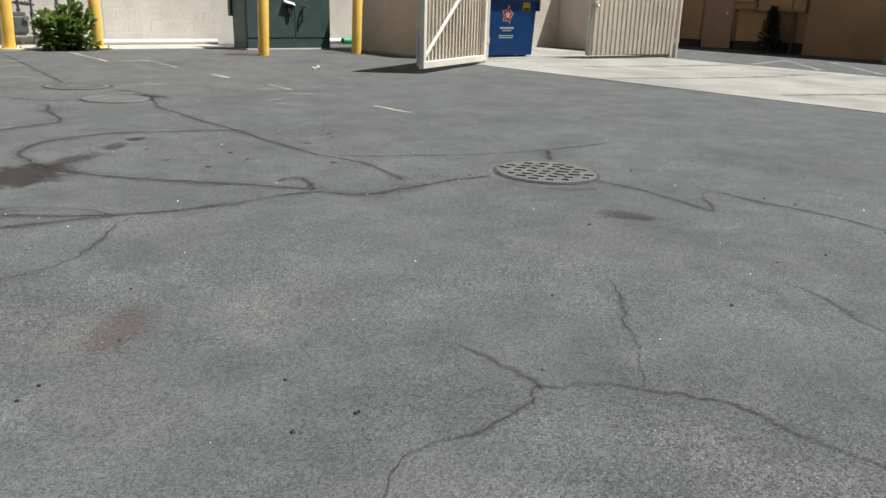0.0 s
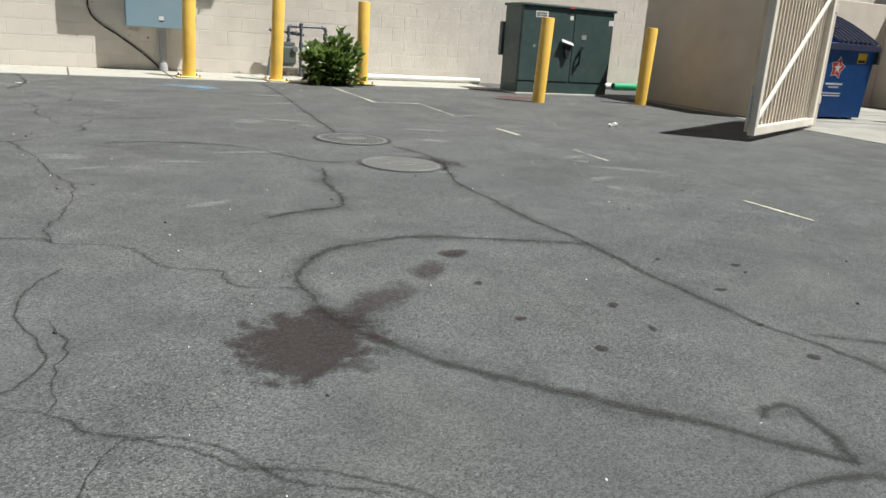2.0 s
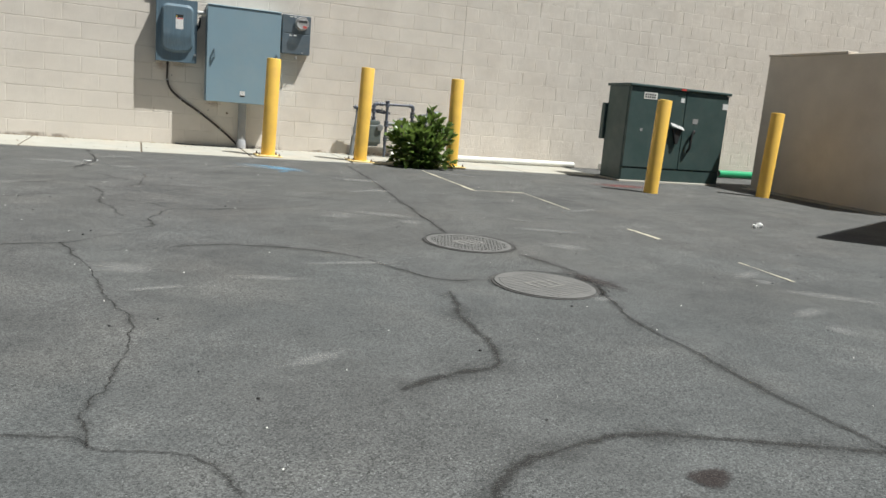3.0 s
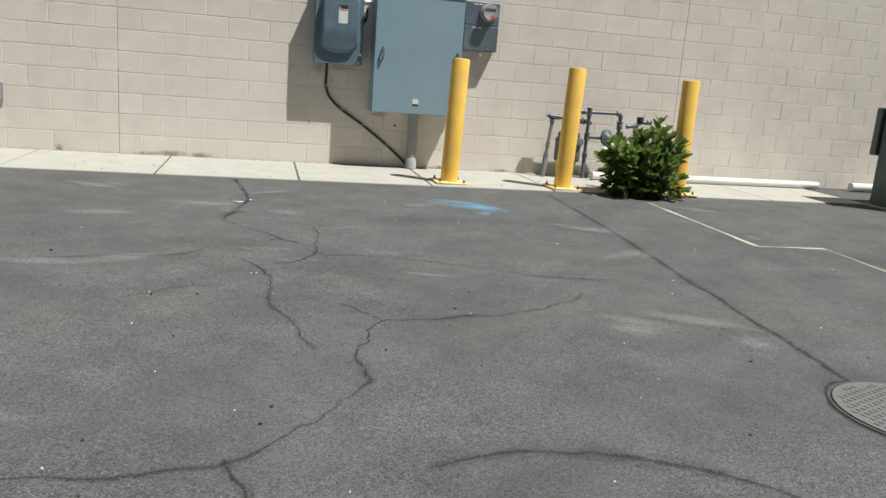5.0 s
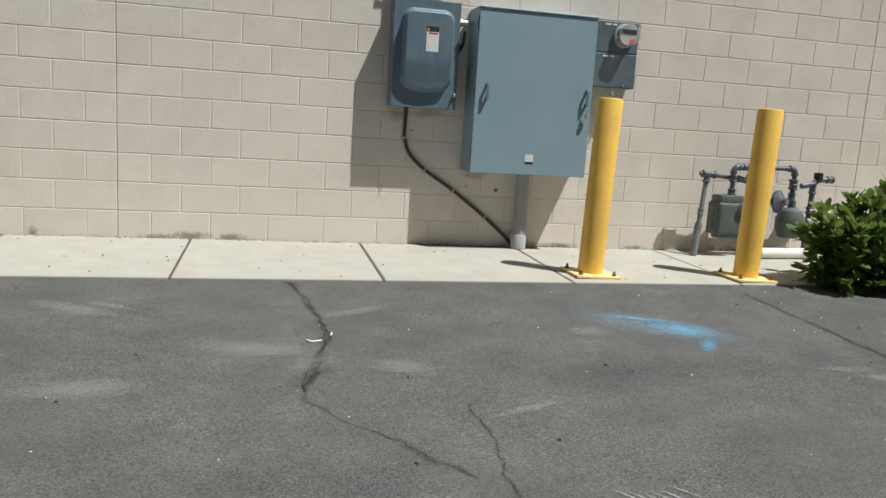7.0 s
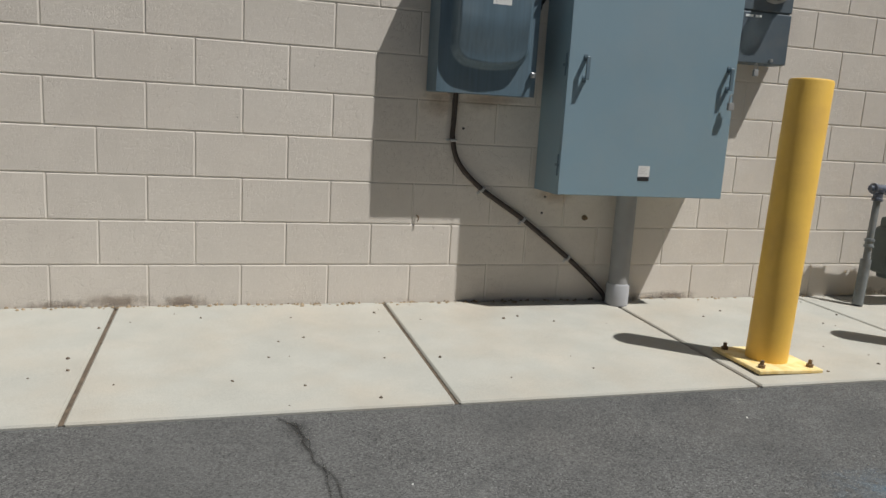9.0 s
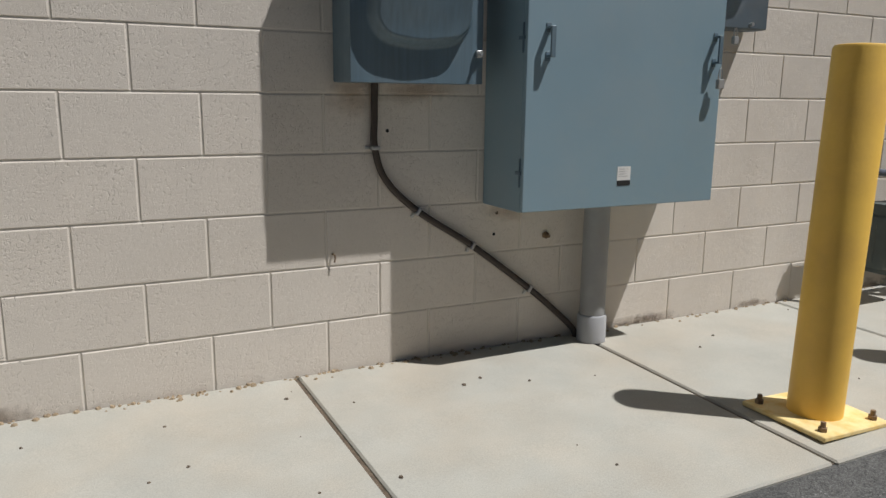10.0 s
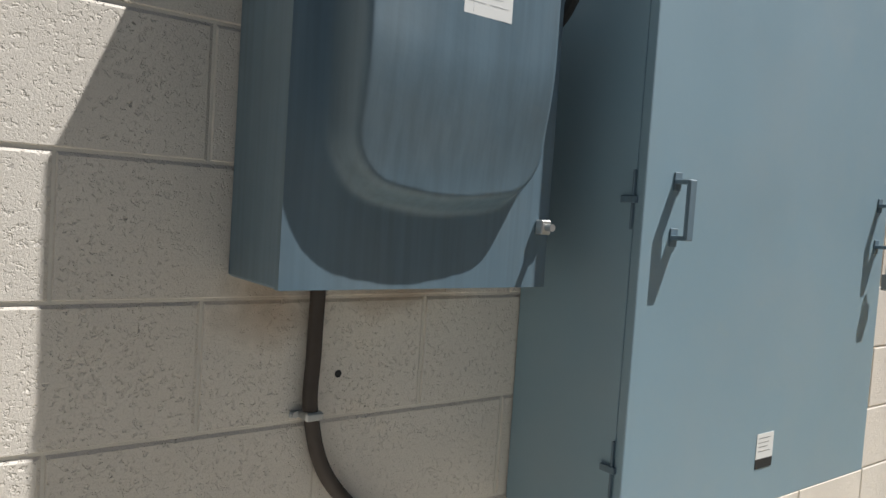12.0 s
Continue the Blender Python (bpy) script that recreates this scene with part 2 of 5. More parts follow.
WHITE = mat("white_label", (0.78, 0.78, 0.76), 0.55, var=0.03)
RED = mat("red_label", (0.60, 0.06, 0.05), 0.5, var=0.04)
ORANGE = mat("yellow_label", (0.80, 0.55, 0.03), 0.5, var=0.05)
PVC = mat("white_pvc", (0.76, 0.75, 0.70), 0.45, var=0.05)
GREENPVC = mat("green_pvc", (0.03, 0.36, 0.16), 0.4, var=0.06)
BROWN = mat("brown_stucco", (0.40, 0.255, 0.135), 0.9, var=0.08, scale=1.2, tint=(0.28, 0.175, 0.10), tint_scale=0.7, tint_amount=0.6, bump=0.3, bump_scale=120, spec=0.25)
BROWN2 = mat("brown_trim", (0.23, 0.135, 0.08), 0.85, var=0.1, scale=2, spec=0.25)
BROWNDOOR = mat("brown_door_paint", (0.32, 0.19, 0.12), 0.6, var=0.06)
IRON = mat("cast_iron", (0.13, 0.122, 0.115), 0.75, metal=0.2, var=0.2, scale=14, grain=0.2, grain_scale=180, bump=0.4, bump_scale=180)
LIDGREY = mat("dusty_cast_lid", (0.142, 0.140, 0.134), 0.9, var=0.12, scale=9, grain=0.12, grain_scale=150, bump=0.3, bump_scale=160)
GASBLUE = mat("gas_pipe_grey", (0.115, 0.130, 0.165), 0.42, var=0.25, scale=22, tint=(0.05, 0.055, 0.07), tint_scale=30, tint_amount=0.7)
GASPALE = mat("gas_riser_grey", (0.20, 0.215, 0.215), 0.6, var=0.15, scale=18, tint=(0.12, 0.125, 0.13), tint_scale=14, tint_amount=0.6)
GASGREEN = mat("gas_meter_grey", (0.095, 0.115, 0.110), 0.6, var=0.15, scale=10)
CONTROL = mat("control_joint_sealant", (0.34, 0.29, 0.24), 0.9, var=0.1)
JOINT = mat("joint_filler", (0.11, 0.083, 0.058), 0.95, var=0.35, scale=30, grain=0.3, grain_scale=160, bump=0.6, bump_scale=160)
BARK = mat("bark", (0.10, 0.075, 0.05), 0.9, var=0.2, scale=30)
DRY = mat("dry_leaf", (0.31, 0.24, 0.155), 0.85, var=0.25, scale=40)
GLASS = bpy.data.materials.new("meter_glass")
GLASS.use_nodes = True
gb = GLASS.node_tree.nodes["Principled BSDF"]
gb.inputs["Transmission Weight"].default_value, gb.inputs["Roughness"].default_value, gb.inputs["IOR"].default_value = 1.0, 0.03, 1.45
TAR = film_material("tar_line", (0.032, 0.030, 0.028), 0.56, 13, 0.30, 0.72, edge=0.5, halo=0.30)
CRACK = film_material("crack_dirt", (0.022, 0.020, 0.018), 0.52, 22, 0.34, 0.70, edge=0.5, halo=0.32)
OIL = film_material("oil_stain", (0.036, 0.026, 0.024), 0.62, 13, 0.33, 0.50, edge=0.66)
SMEAR = film_material("oil_smear", (0.06, 0.052, 0.05), 0.6, 9, 0.34, 0.62, edge=0.6)
RUSTRED = film_material("red_stain", (0.115, 0.083, 0.078), 0.40, 70, 0.42, 0.60, edge=0.55)
CHALK = film_material("chalk_dust", (0.44, 0.435, 0.42), 0.19, 40, 0.42, 0.80, edge=0.9)
BLUESPRAY = film_material("blue_spray", (0.16, 0.40, 0.60), 0.60, 42, 0.40, 0.98, edge=1.0)
BLUEHAZE = film_material("blue_haze", (0.30, 0.44, 0.55), 0.26, 30, 0.36, 0.95, edge=0.9)
REDPAINT = film_material("red_paint", (0.19, 0.075, 0.07), 0.62, 14, 0.32, 0.60, edge=0.6)
YELLOWCHALK = film_material("yellow_line", (0.54, 0.51, 0.40), 0.85, 40, 0.16, 0.42, edge=0.25)
WHITECHALK = film_material("white_line", (0.56, 0.55, 0.53), 0.5, 30, 0.25, 0.55, edge=0.25)
DIRT = film_material("dirt", (0.20, 0.13, 0.08), 0.4, 18, 0.36, 0.66, edge=0.6)

# ---- mesh helpers ----
SLOPE = 0.02


def ground_z(x, y):
    """The height of the asphalt, which falls away from the building."""
    y = max(min(y, 0.0), -40.0)
    return -0.014 + 0.0153 * y if y > -3.0 else SLOPE * y


def link(name, bm, material, parent=None, smooth=False, label=""):
    me = bpy.data.meshes.new(name)
    bm.to_mesh(me)
    bm.free()
    for m in (material if isinstance(material, (list, tuple)) else [material]):
        me.materials.append(m)
    if smooth:
        for p in me.polygons:
            p.use_smooth = True
        me.set_sharp_from_angle(angle=radians(smooth if smooth > 1 else 38))
    ob = new(name, me)
    if parent:
        ob.parent = parent
    if label:
        ob["label"] = label
    return ob


def part(name, bm, material, parent, label="", smooth=False):
    return link(name, bm, material, parent, smooth, label)


def thing(name, x, y, z, label, category, group="", kind="", rz=0.0, rx=0.0, ry=0.0):
    e = new(name)
    e.matrix_world = pose(x, y, z, rx, ry, rz)
    e.empty_display_size = 0.1
    return tagged(e, label, category, group, kind)


def box(bm, x0, x1, y0, y1, z0, z1, bevel=0.0, m=None, seg=1):
    r = bmesh.ops.create_cube(bm, size=1.0, matrix=Matrix.Translation(((x0 + x1) / 2, (y0 + y1) / 2, (z0 + z1) / 2)) @ Matrix.Diagonal((x1 - x0, y1 - y0, z1 - z0, 1)))
    vs = r["verts"]
    if bevel:
        es = list({e for v in vs for e in v.link_edges})
        r2 = bmesh.ops.bevel(bm, geom=es, offset=bevel, segments=seg, affect="EDGES", profile=0.6)
        vs = list({v for f in r2["faces"] for v in f.verts} | {v for v in vs if v.is_valid})
        todo, seen = list(vs), set(vs)
        while todo:
            for e in todo.pop().link_edges:
                for v in e.verts:
                    if v not in seen:
                        seen.add(v)
                        todo.append(v)
        vs = list(seen)
    if m is not None:
        bmesh.ops.transform(bm, matrix=m, verts=vs)
    return vs


def cyl(bm, a, b, r, r2=None, seg=20, cap=True):
    """A round bar from a to b."""
    a, b = Vector(a), Vector(b)
    m = Matrix.Translation((a + b) / 2) @ (b - a).to_track_quat("Z", "Y").to_matrix().to_4x4()
    return bmesh.ops.create_cone(bm, cap_ends=cap, segments=seg, radius1=r, radius2=r if r2 is None else r2, depth=(b - a).length, matrix=m)["verts"]


def lathe(bm, profile, seg=28, at=(0, 0, 0), axis=None):
    """A turned body from (radius, height) pairs."""
    m = Matrix.Translation(at) @ (axis.to_track_quat("Z", "Y").to_matrix().to_4x4() if axis is not None else Matrix())
    rings = []
    for r, h in profile:
        rings.append([bm.verts.new(m @ Vector((max(r, 1e-4) * math.cos(2 * math.pi * i / seg), max(r, 1e-4) * math.sin(2 * math.pi * i / seg), h))) for i in range(seg)])
    for lo, hi in zip(rings, rings[1:]):
        for i in range(seg):
            j = (i + 1) % seg
            bm.faces.new((lo[i], lo[j], hi[j], hi[i]))
    if profile[0][0] > 1e-3:
        bm.faces.new(rings[0][::-1])
    if profile[-1][0] > 1e-3:
        bm.faces.new(rings[-1])


def smooth_path(pts, steps=8):
    """A Catmull-Rom line through the points."""
    p = [Vector(q) for q in pts]
    p = [2 * p[0] - p[1]] + p + [2 * p[-1] - p[-2]]
    out = []
    for i in range(1, len(p) - 2):
        for k in range(steps):
            t = k / steps
            a, b, c, d = p[i - 1:i + 3]
            out.append(0.5 * ((2 * b) + (c - a) * t + (2 * a - 5 * b + 4 * c - d) * t * t + (3 * b - a - 3 * c + d) * t ** 3))
    return out + [p[-2]]


def tube(bm, pts, r, seg=12, steps=8, curved=True):
    """A pipe along a line of points."""
    line = smooth_path(pts, steps) if curved else [Vector(p) for p in pts]
    side, rings = None, []
    for i, c in enumerate(line):
        d = (line[min(i + 1, len(line) - 1)] - line[max(i - 1, 0)]).normalized()
        side = d.orthogonal() if side is None else side - d * side.dot(d)
        side.normalize()
        up = d.cross(side)
        rings.append([bm.verts.new(c + r * (math.cos(2 * math.pi * k / seg) * side + math.sin(2 * math.pi * k / seg) * up)) for k in range(seg)])
    for lo, hi in zip(rings, rings[1:]):
        for k in range(seg):
            j = (k + 1) % seg
            bm.faces.new((lo[k], lo[j], hi[j], hi[k]))
    bm.faces.new(rings[0][::-1])
    bm.faces.new(rings[-1])


def fresh():
    return bmesh.new()

# ---- ground ----
bm = fresh()
xs, ys = (-500, -40, 40, 500), (-500, -40, -20, -3, 0, 40, 500)
grid = [[bm.verts.new((x, y, ground_z(x, y))) for x in xs] for y in ys]
for r0, r1 in zip(grid, grid[1:]):
    for i in range(len(xs) - 1):
        bm.faces.new((r0[i], r0[i + 1], r1[i + 1], r1[i]))
tagged(link("ground", bm, ASPHALT), "cracked grey asphalt of a service yard", "ground", kind="structure")


def slab(bm, x0, x1, y0, y1, lift, bevel=0.006, depth=0.12):
    """A concrete slab that lies on the sloping ground."""
    vs = box(bm, x0, x1, y0, y1, -depth, lift, bevel)
    for v in vs:
        v.co.z += ground_z(v.co.x, v.co.y)


# concrete walk along the foot of the wall: slabs four feet wide with dark joints
walk_strip = thing("pavement", 0, 0, 0, "pale concrete walk of jointed slabs along the building", "pavement", kind="structure")
edges = [-8.078 + 1.2155 * i for i in range(13)]
for a, b in zip(edges, edges[1:]):
    bm = fresh()
    slab(bm, a + 0.008, b - 0.008, -1.24, -0.004, 0.012)
    part("slab", bm, CONCRETE, walk_strip)
bm = fresh()
slab(bm, edges[0], edges[-1], -1.232, -0.006, 0.002, 0.0)
part("joint", bm, JOINT, walk_strip, "dark dirty joints between slabs")

# concrete apron before and inside the bin enclosure
apron = thing("pavement", 0, 0, 0, "worn concrete apron before the bin enclosure", "pavement", kind="structure")
rows = [(-1.9, -5.3), (-5.3, -9.3), (-9.3, -13.3), (-13.3, -17.5), (-17.5, -24), (-24, -32)]
for y1, y0 in rows:
    for a, b in ((8.45, 11.2), (11.2, 13.95)):
        bm = fresh()
        slab(bm, a + 0.004, b - 0.004, y0 + 0.004, y1 - 0.004, 0.010)
        part("slab", bm, PAD, apron)

# ---- the block building ----
COURSE, PITCH, JOINT0, BAY = 0.2002, 6.02 / 15, -1.27, 6.02
BASE = -0.011
FAR_X, TOP = 24.0, 7.4
building = thing("wall_north", 0, 0, 0, "beige painted concrete block wall of a building", "wall", kind="structure")
bm = fresh()
box(bm, -16, FAR_X, 0.0035, 0.30, -0.9, TOP)
part("mortar", bm, MORTAR, building)


def block_mesh(w, h=COURSE, gap=0.004, wide=0.006, tight=0.0018):
    """A block's face, its middle at the origin; the painted joint swells over its upper and one side edge."""
    me = bpy.data.meshes.new("block")
    x, z = (w - gap) / 2, (h - gap) / 2
    v = [(-x, 0.02, -z), (x, 0.02, -z), (x, 0.02, z), (-x, 0.02, z)]
    v += [(-x, 0.0038, -z), (x, 0.0038, -z), (x, 0.0038, z), (-x, 0.0038, z)]
    v += [(-x + tight, 0, -z + tight), (x - wide, 0, -z + tight), (x - wide, 0, z - wide), (-x + tight, 0, z - wide)]
    f = [(8, 9, 10, 11)] + [(a, (a + 1) % 4, 4 + (a + 1) % 4, 4 + a) for a in range(4)] + [(4 + a, 4 + (a + 1) % 4, 8 + (a + 1) % 4, 8 + a) for a in range(4)]
    me.from_pydata(v, [], f)
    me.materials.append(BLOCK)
    return me


SIZES = {}
near, far_v, far_f = [], [], []
for bay in range(-2, 4):
    x0 = JOINT0 + bay * BAY
    for row in range(0, 25):
        z = BASE + (row + 0.5) * COURSE
        shift = 0.018 if bay == 0 else 0.0           # the first cut block of this bay is a little longer
        ends = [x0] + [x0 + shift + (i + (0.0 if row % 2 else -0.5)) * PITCH for i in range(1, 15 + (row + 1) % 2)] + [x0 + BAY]
        for xa, xb in zip(ends, ends[1:]):
            x, size = (xa + xb) / 2, round(xb - xa, 4)
            if size not in SIZES:
                SIZES[size] = block_mesh(size)
            me = SIZES[size]
            if -2.2 < x < 4.9 and row < 11 and -1 <= bay <= 1:
                near.append((x, z, me))
            else:
                k = len(far_v)
                far_v += [(v.co.x + x, 0.5 * v.co.y, v.co.z + z) for v in me.vertices]
                far_f += [tuple(i + k for i in p.vertices) for p in me.polygons]
me = bpy.data.meshes.new("far_blocks")
me.from_pydata(far_v, [], far_f)
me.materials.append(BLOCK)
ob = new("far_blocks", me)
ob.parent = building
tagged(ob, "beige painted concrete blocks", kind="stuff")
for k in range(-1, 4):
    bm = fresh()
    x = JOINT0 + k * BAY
    box(bm, x - 0.0032, x + 0.0032, 0.0024, 0.01, BASE, 4.9)
    part("control_joint", bm, CONTROL, building)

# overhang and balcony further along the building
overhang = thing("roof_overhang", 0, 0, 0, "plain pale overhang high on the building", "overhang", kind="structure")
bm = fresh()
box(bm, 18.2, 22.2, -1.35, -0.003, 5.5, 5.75, 0.01)
part("slab", bm, STUCCO, overhang)

PRINT = mat("grey_print", (0.52, 0.52, 0.52), 0.6)

# ---- bollards ----
def bollard(x, y, top, plate, lean=0.0):
    z0 = ground_z(x, y) + (0.012 if plate else 0.0)
    label = "yellow painted steel pipe bollard bolted to the walk" if plate else "yellow painted steel pipe bollard set in the asphalt"
    e = thing("bollard", x, y, z0, label, "bollard", "bollards along the building", ry=lean)
    h, r = top - z0, 0.084
    bm = fresh()
    lathe(bm, [(r, 0.012 if plate else -0.1), (r, h - 0.010), (r - 0.004, h - 0.002), (r - 0.012, h), (r - 0.03, h + 0.002), (0.0, h + 0.003)], 32)
    part("pipe", bm, YELLOW, e, smooth=True)
    if plate:
        bm = fresh()
        box(bm, -0.155, 0.155, -0.155, 0.155, 0.0, 0.016, 0.003)
        part("base_plate", bm, PLATE, e, "dusty pale yellow base plate")
        for sx in (-1, 1):
            for sy in (-1, 1):
                bm = fresh()
                cyl(bm, (sx * 0.118, sy * 0.118, 0.016), (sx * 0.118, sy * 0.118, 0.029), 0.014, seg=6)
                cyl(bm, (sx * 0.118, sy * 0.118, 0.029), (sx * 0.118, sy * 0.118, 0.046), 0.008, seg=10)
                part("bolt", bm, RUSTY, e, "rusty anchor bolt")
    return e


PLATE = mat("dusty_yellow_paint", (0.82, 0.66, 0.33), 0.75, var=0.1, scale=9, tint=(0.70, 0.44, 0.10), tint_scale=14, tint_amount=0.8)
RUSTY = mat("rusty_steel", (0.22, 0.15, 0.09), 0.75, metal=0.3, var=0.3, scale=40)
bollard(1.864, -1.0, 1.147, True, 1.5)
bollard(3.010, -1.058, 1.150, True, 1.8)
bollard(4.25, -1.10, 1.12, True)
bollard(6.107, -2.93, 1.044, False, 2.0)
bollard(7.938, -2.86, 1.028, False, 2.3)

# ---- electric cabinet ----
def cabinet():
    x0, x1, y0, z0, z1 = 1.180, 2.081, -0.282, 0.582, 1.752
    e = thing("electric_cabinet", (x0 + x1) / 2, 0, z0, "large grey enamelled steel electric cabinet on the wall, door closed", "electric cabinet")
    w, h, d = (x1 - x0) / 2, z1 - z0, -y0
    bm = fresh()
    box(bm, -w, w, -d + 0.0192, -0.003, 0, h, 0.001)
    part("body", bm, GREYPAINT, e)
    bm = fresh()
    box(bm, -w + 0.001, w - 0.001, -d, -d + 0.019, 0.002, h - 0.006, 0.003, seg=2)
    door = part("door", bm, GREYPAINT, e)
    bm = fresh()
    box(bm, -w - 0.002, w + 0.002, -d - 0.008, -0.003, h - 0.004, h + 0.010, 0.004)
    part("drip_hood", bm, GREYPAINT, e)
    for sx in (-1, 1):
        bm = fresh()
        hx, hz = sx * (w - (0.085 if sx < 0 else 0.045)), 0.588
        for z in (hz - 0.048, hz + 0.048):
            box(bm, hx - 0.010, hx + 0.010, -d - 0.030, -d, z - 0.004, z + 0.004, 0.001)
            box(bm, hx - 0.010, hx + 0.010, -d - 0.003, -d, z - 0.016, z + 0.016, 0.001)
        box(bm, hx - 0.010, hx + 0.010, -d - 0.034, -d - 0.026, hz - 0.052, hz + 0.052, 0.002)
        part("handle", bm, GREYDULL, door, "steel pull handle")
        for z in (0.14, 0.60, 1.06):
            bm = fresh()
            bx = sx * (w + 0.003)
            box(bm, bx - 0.004, bx + 0.004, -d + 0.012, -d + 0.044, z - 0.006, z + 0.006, 0.001)
            box(bm, bx - 0.003, bx + 0.003, -d + 0.018, -d + 0.022, z - 0.05, z + 0.05, 0.001)
            part("latch", bm, GREYDULL, e)
    lx, lz = 1.626 - (x0 + x1) / 2, 0.700 - z0
    bm = fresh()
    box(bm, lx - 0.031, lx + 0.031, -d - 0.001, -d - 0.0003, lz - 0.018, lz + 0.034)
    st = part("sticker", bm, WHITE, door, "white label with small print")
    bm = fresh()
    box(bm, lx - 0.031, lx + 0.031, -d - 0.001, -d - 0.0003, lz - 0.038, lz - 0.0185)
    for k in range(4):
        box(bm, lx - 0.024, lx + 0.020 - 0.006 * (k % 3), -d - 0.0013, -d - 0.0009, lz + 0.024 - 0.009 * k, lz + 0.0248 - 0.009 * k)
    part("print", bm, BLACK, st)
    return e


cabinet()


def dome_section(u):
    """Height of the cover's swelling, 0 at the rim to 1 on the top."""
    u = max(0.0, min(1.0, u))
    return u * u * (3 - 2 * u)


def disconnect():
    """Safety switch: a box with a swelling cover, handle at the side, label."""
    x0, x1, y0, z0, z1 = 0.588, 1.066, -0.180, 1.026, 1.775
    cx, w, h, d = (x0 + x1) / 2, (x1 - x0) / 2, z1 - z0, -y0
    e = thing("disconnect_switch", cx, 0, z0, "grey steel safety switch box with a bulging cover on the wall", "switch box")
    bm = fresh()
    box(bm, -w, w, -d + 0.008, -0.003, 0, h, 0.004)
    part("body", bm, GREYDULL, e)
    bm = fresh()
    nx, nz = 90, 130
    hi, left, right = h - 0.06, -w + 0.052, w - 0.040
    grid = []
    for j in range(nz + 1):
        row = []
        for i in range(nx + 1):
            x, z = -w + 2 * w * i / nx, h * j / nz
            lo = 0.108 + 0.042 * (abs(x) / w) ** 1.6
            corner = 0.085
            dx, dz = max(left + corner - x, x - right + corner, 0.0), max(lo + corner - z, z - hi + corner, 0.0)
            inside = corner - math.hypot(dx, dz)
            if dx == 0 or dz == 0:
                inside = min(x - left, right - x, z - lo, hi - z)
            k = dome_section(inside / 0.030)
            swell = k * (0.034 + 0.026 * dome_section((z - lo) / (0.4 * (hi - lo))) + 0.004 * math.cos(math.pi * x / (2 * w)))
            row.append(bm.verts.new((x, -d - swell, z)))
        grid.append(row)
    for j in range(nz):
        for i in range(nx):
            bm.faces.new((grid[j][i], grid[j][i + 1], grid[j + 1][i + 1], grid[j + 1][i]))
    rim = grid[0] + [r[-1] for r in grid[1:-1]] + grid[-1][::-1] + [r[0] for r in grid[-2:0:-1]]
    back = [bm.verts.new((v.co.x, -d + 0.012, v.co.z)) for v in rim]
    for i in range(len(rim)):
        j = (i + 1) % len(rim)
        bm.faces.new((rim[i], back[i], back[j], rim[j]))
    bmesh.ops.recalc_face_normals(bm, faces=bm.faces)
    cover = part("cover", bm, GREYDULL, e, smooth=75)
    bm = fresh()
    ym = -d - 0.0630
    box(bm, -0.016, 0.072, ym - 0.001, ym + 0.004, 0.392, 0.527)
    lab = part("sticker", bm, WHITE, cover, "white warning label with small print")
    bm = fresh()
    box(bm, -0.016, 0.072, ym - 0.001, ym + 0.004, 0.5275, 0.564)
    part("label_head", bm, BLACK, lab)
    bm = fresh()
    for k in range(10):
        for a, b in ((-0.011, 0.022), (0.030, 0.065)):
            box(bm, a, b - 0.006 * (k % 3), ym - 0.0013, ym - 0.0011, 0.498 - 0.0098 * k, 0.4988 - 0.0098 * k)
    part("print", bm, PRINT, lab)
    bm = fresh()
    box(bm, -0.003, 0.065, ym - 0.0016, ym - 0.0011, 0.511, 0.523)
    part("warning_bar", bm, RED, lab)
    bm = fresh()
    box(bm, -0.011, 0.001, ym - 0.0016, ym - 0.0011, 0.536, 0.548)
    part("warning_square", bm, ORANGE, lab)
    bm = fresh()
    box(bm, w - 0.030, w - 0.008, -d - 0.016, -d, 0.088, 0.112, 0.002)
    cyl(bm, (w - 0.019, -d - 0.016, 0.10), (w - 0.019, -d - 0.030, 0.10), 0.006, seg=10)
    part("hasp", bm, STEEL, e, "bright steel hasp")
    bm = fresh()
    box(bm, w + 0.001, w + 0.016, -d + 0.02, -d + 0.075, 0.40, 0.47, 0.003)
    tube(bm, [(w + 0.02, -d + 0.05, 0.43), (w + 0.030, -d + 0.02, 0.47), (w + 0.030, -d - 0.035, 0.56)], 0.011, 10)
    part("lever", bm, BLACK, e, "black switch lever")
    bm = fresh()
    cyl(bm, (w + 0.001, -0.07, 0.63), (w + 0.12, -0.07, 0.63), 0.022)
    cyl(bm, (w + 0.02, -0.07, 0.63), (w + 0.035, -0.07, 0.63), 0.032, seg=8)
    part("nipple", bm, STEEL, e, "bright conduit nipple")
    return e


disconnect()

# conduits above the switch
for x, r in ((0.70, 0.040), (0.885, 0.040)):
    e = thing("conduit", x, -0.085, 1.775, "grey steel conduit rising from the switch box", "conduit", "conduits above the switch")
    bm = fresh()
    cyl(bm, (0, 0, 0), (0, 0, 3.2), r)
    part("pipe", bm, CONDUIT, e, smooth=True)
    bm = fresh()
    lathe(bm, [(r + 0.018, 0), (r + 0.018, 0.02), (r + 0.012, 0.022), (r + 0.012, 0.05)], 24)
    part("hub", bm, STEEL, e)
e = thing("conduit_strut", 0.815, 0, 2.177, "steel strut that clamps the conduits to the wall", "strut")
bm = fresh()
box(bm, -0.26, 0.26, -0.042, -0.003, -0.02, 0.02, 0.003)
part("channel", bm, CONDUIT, e)
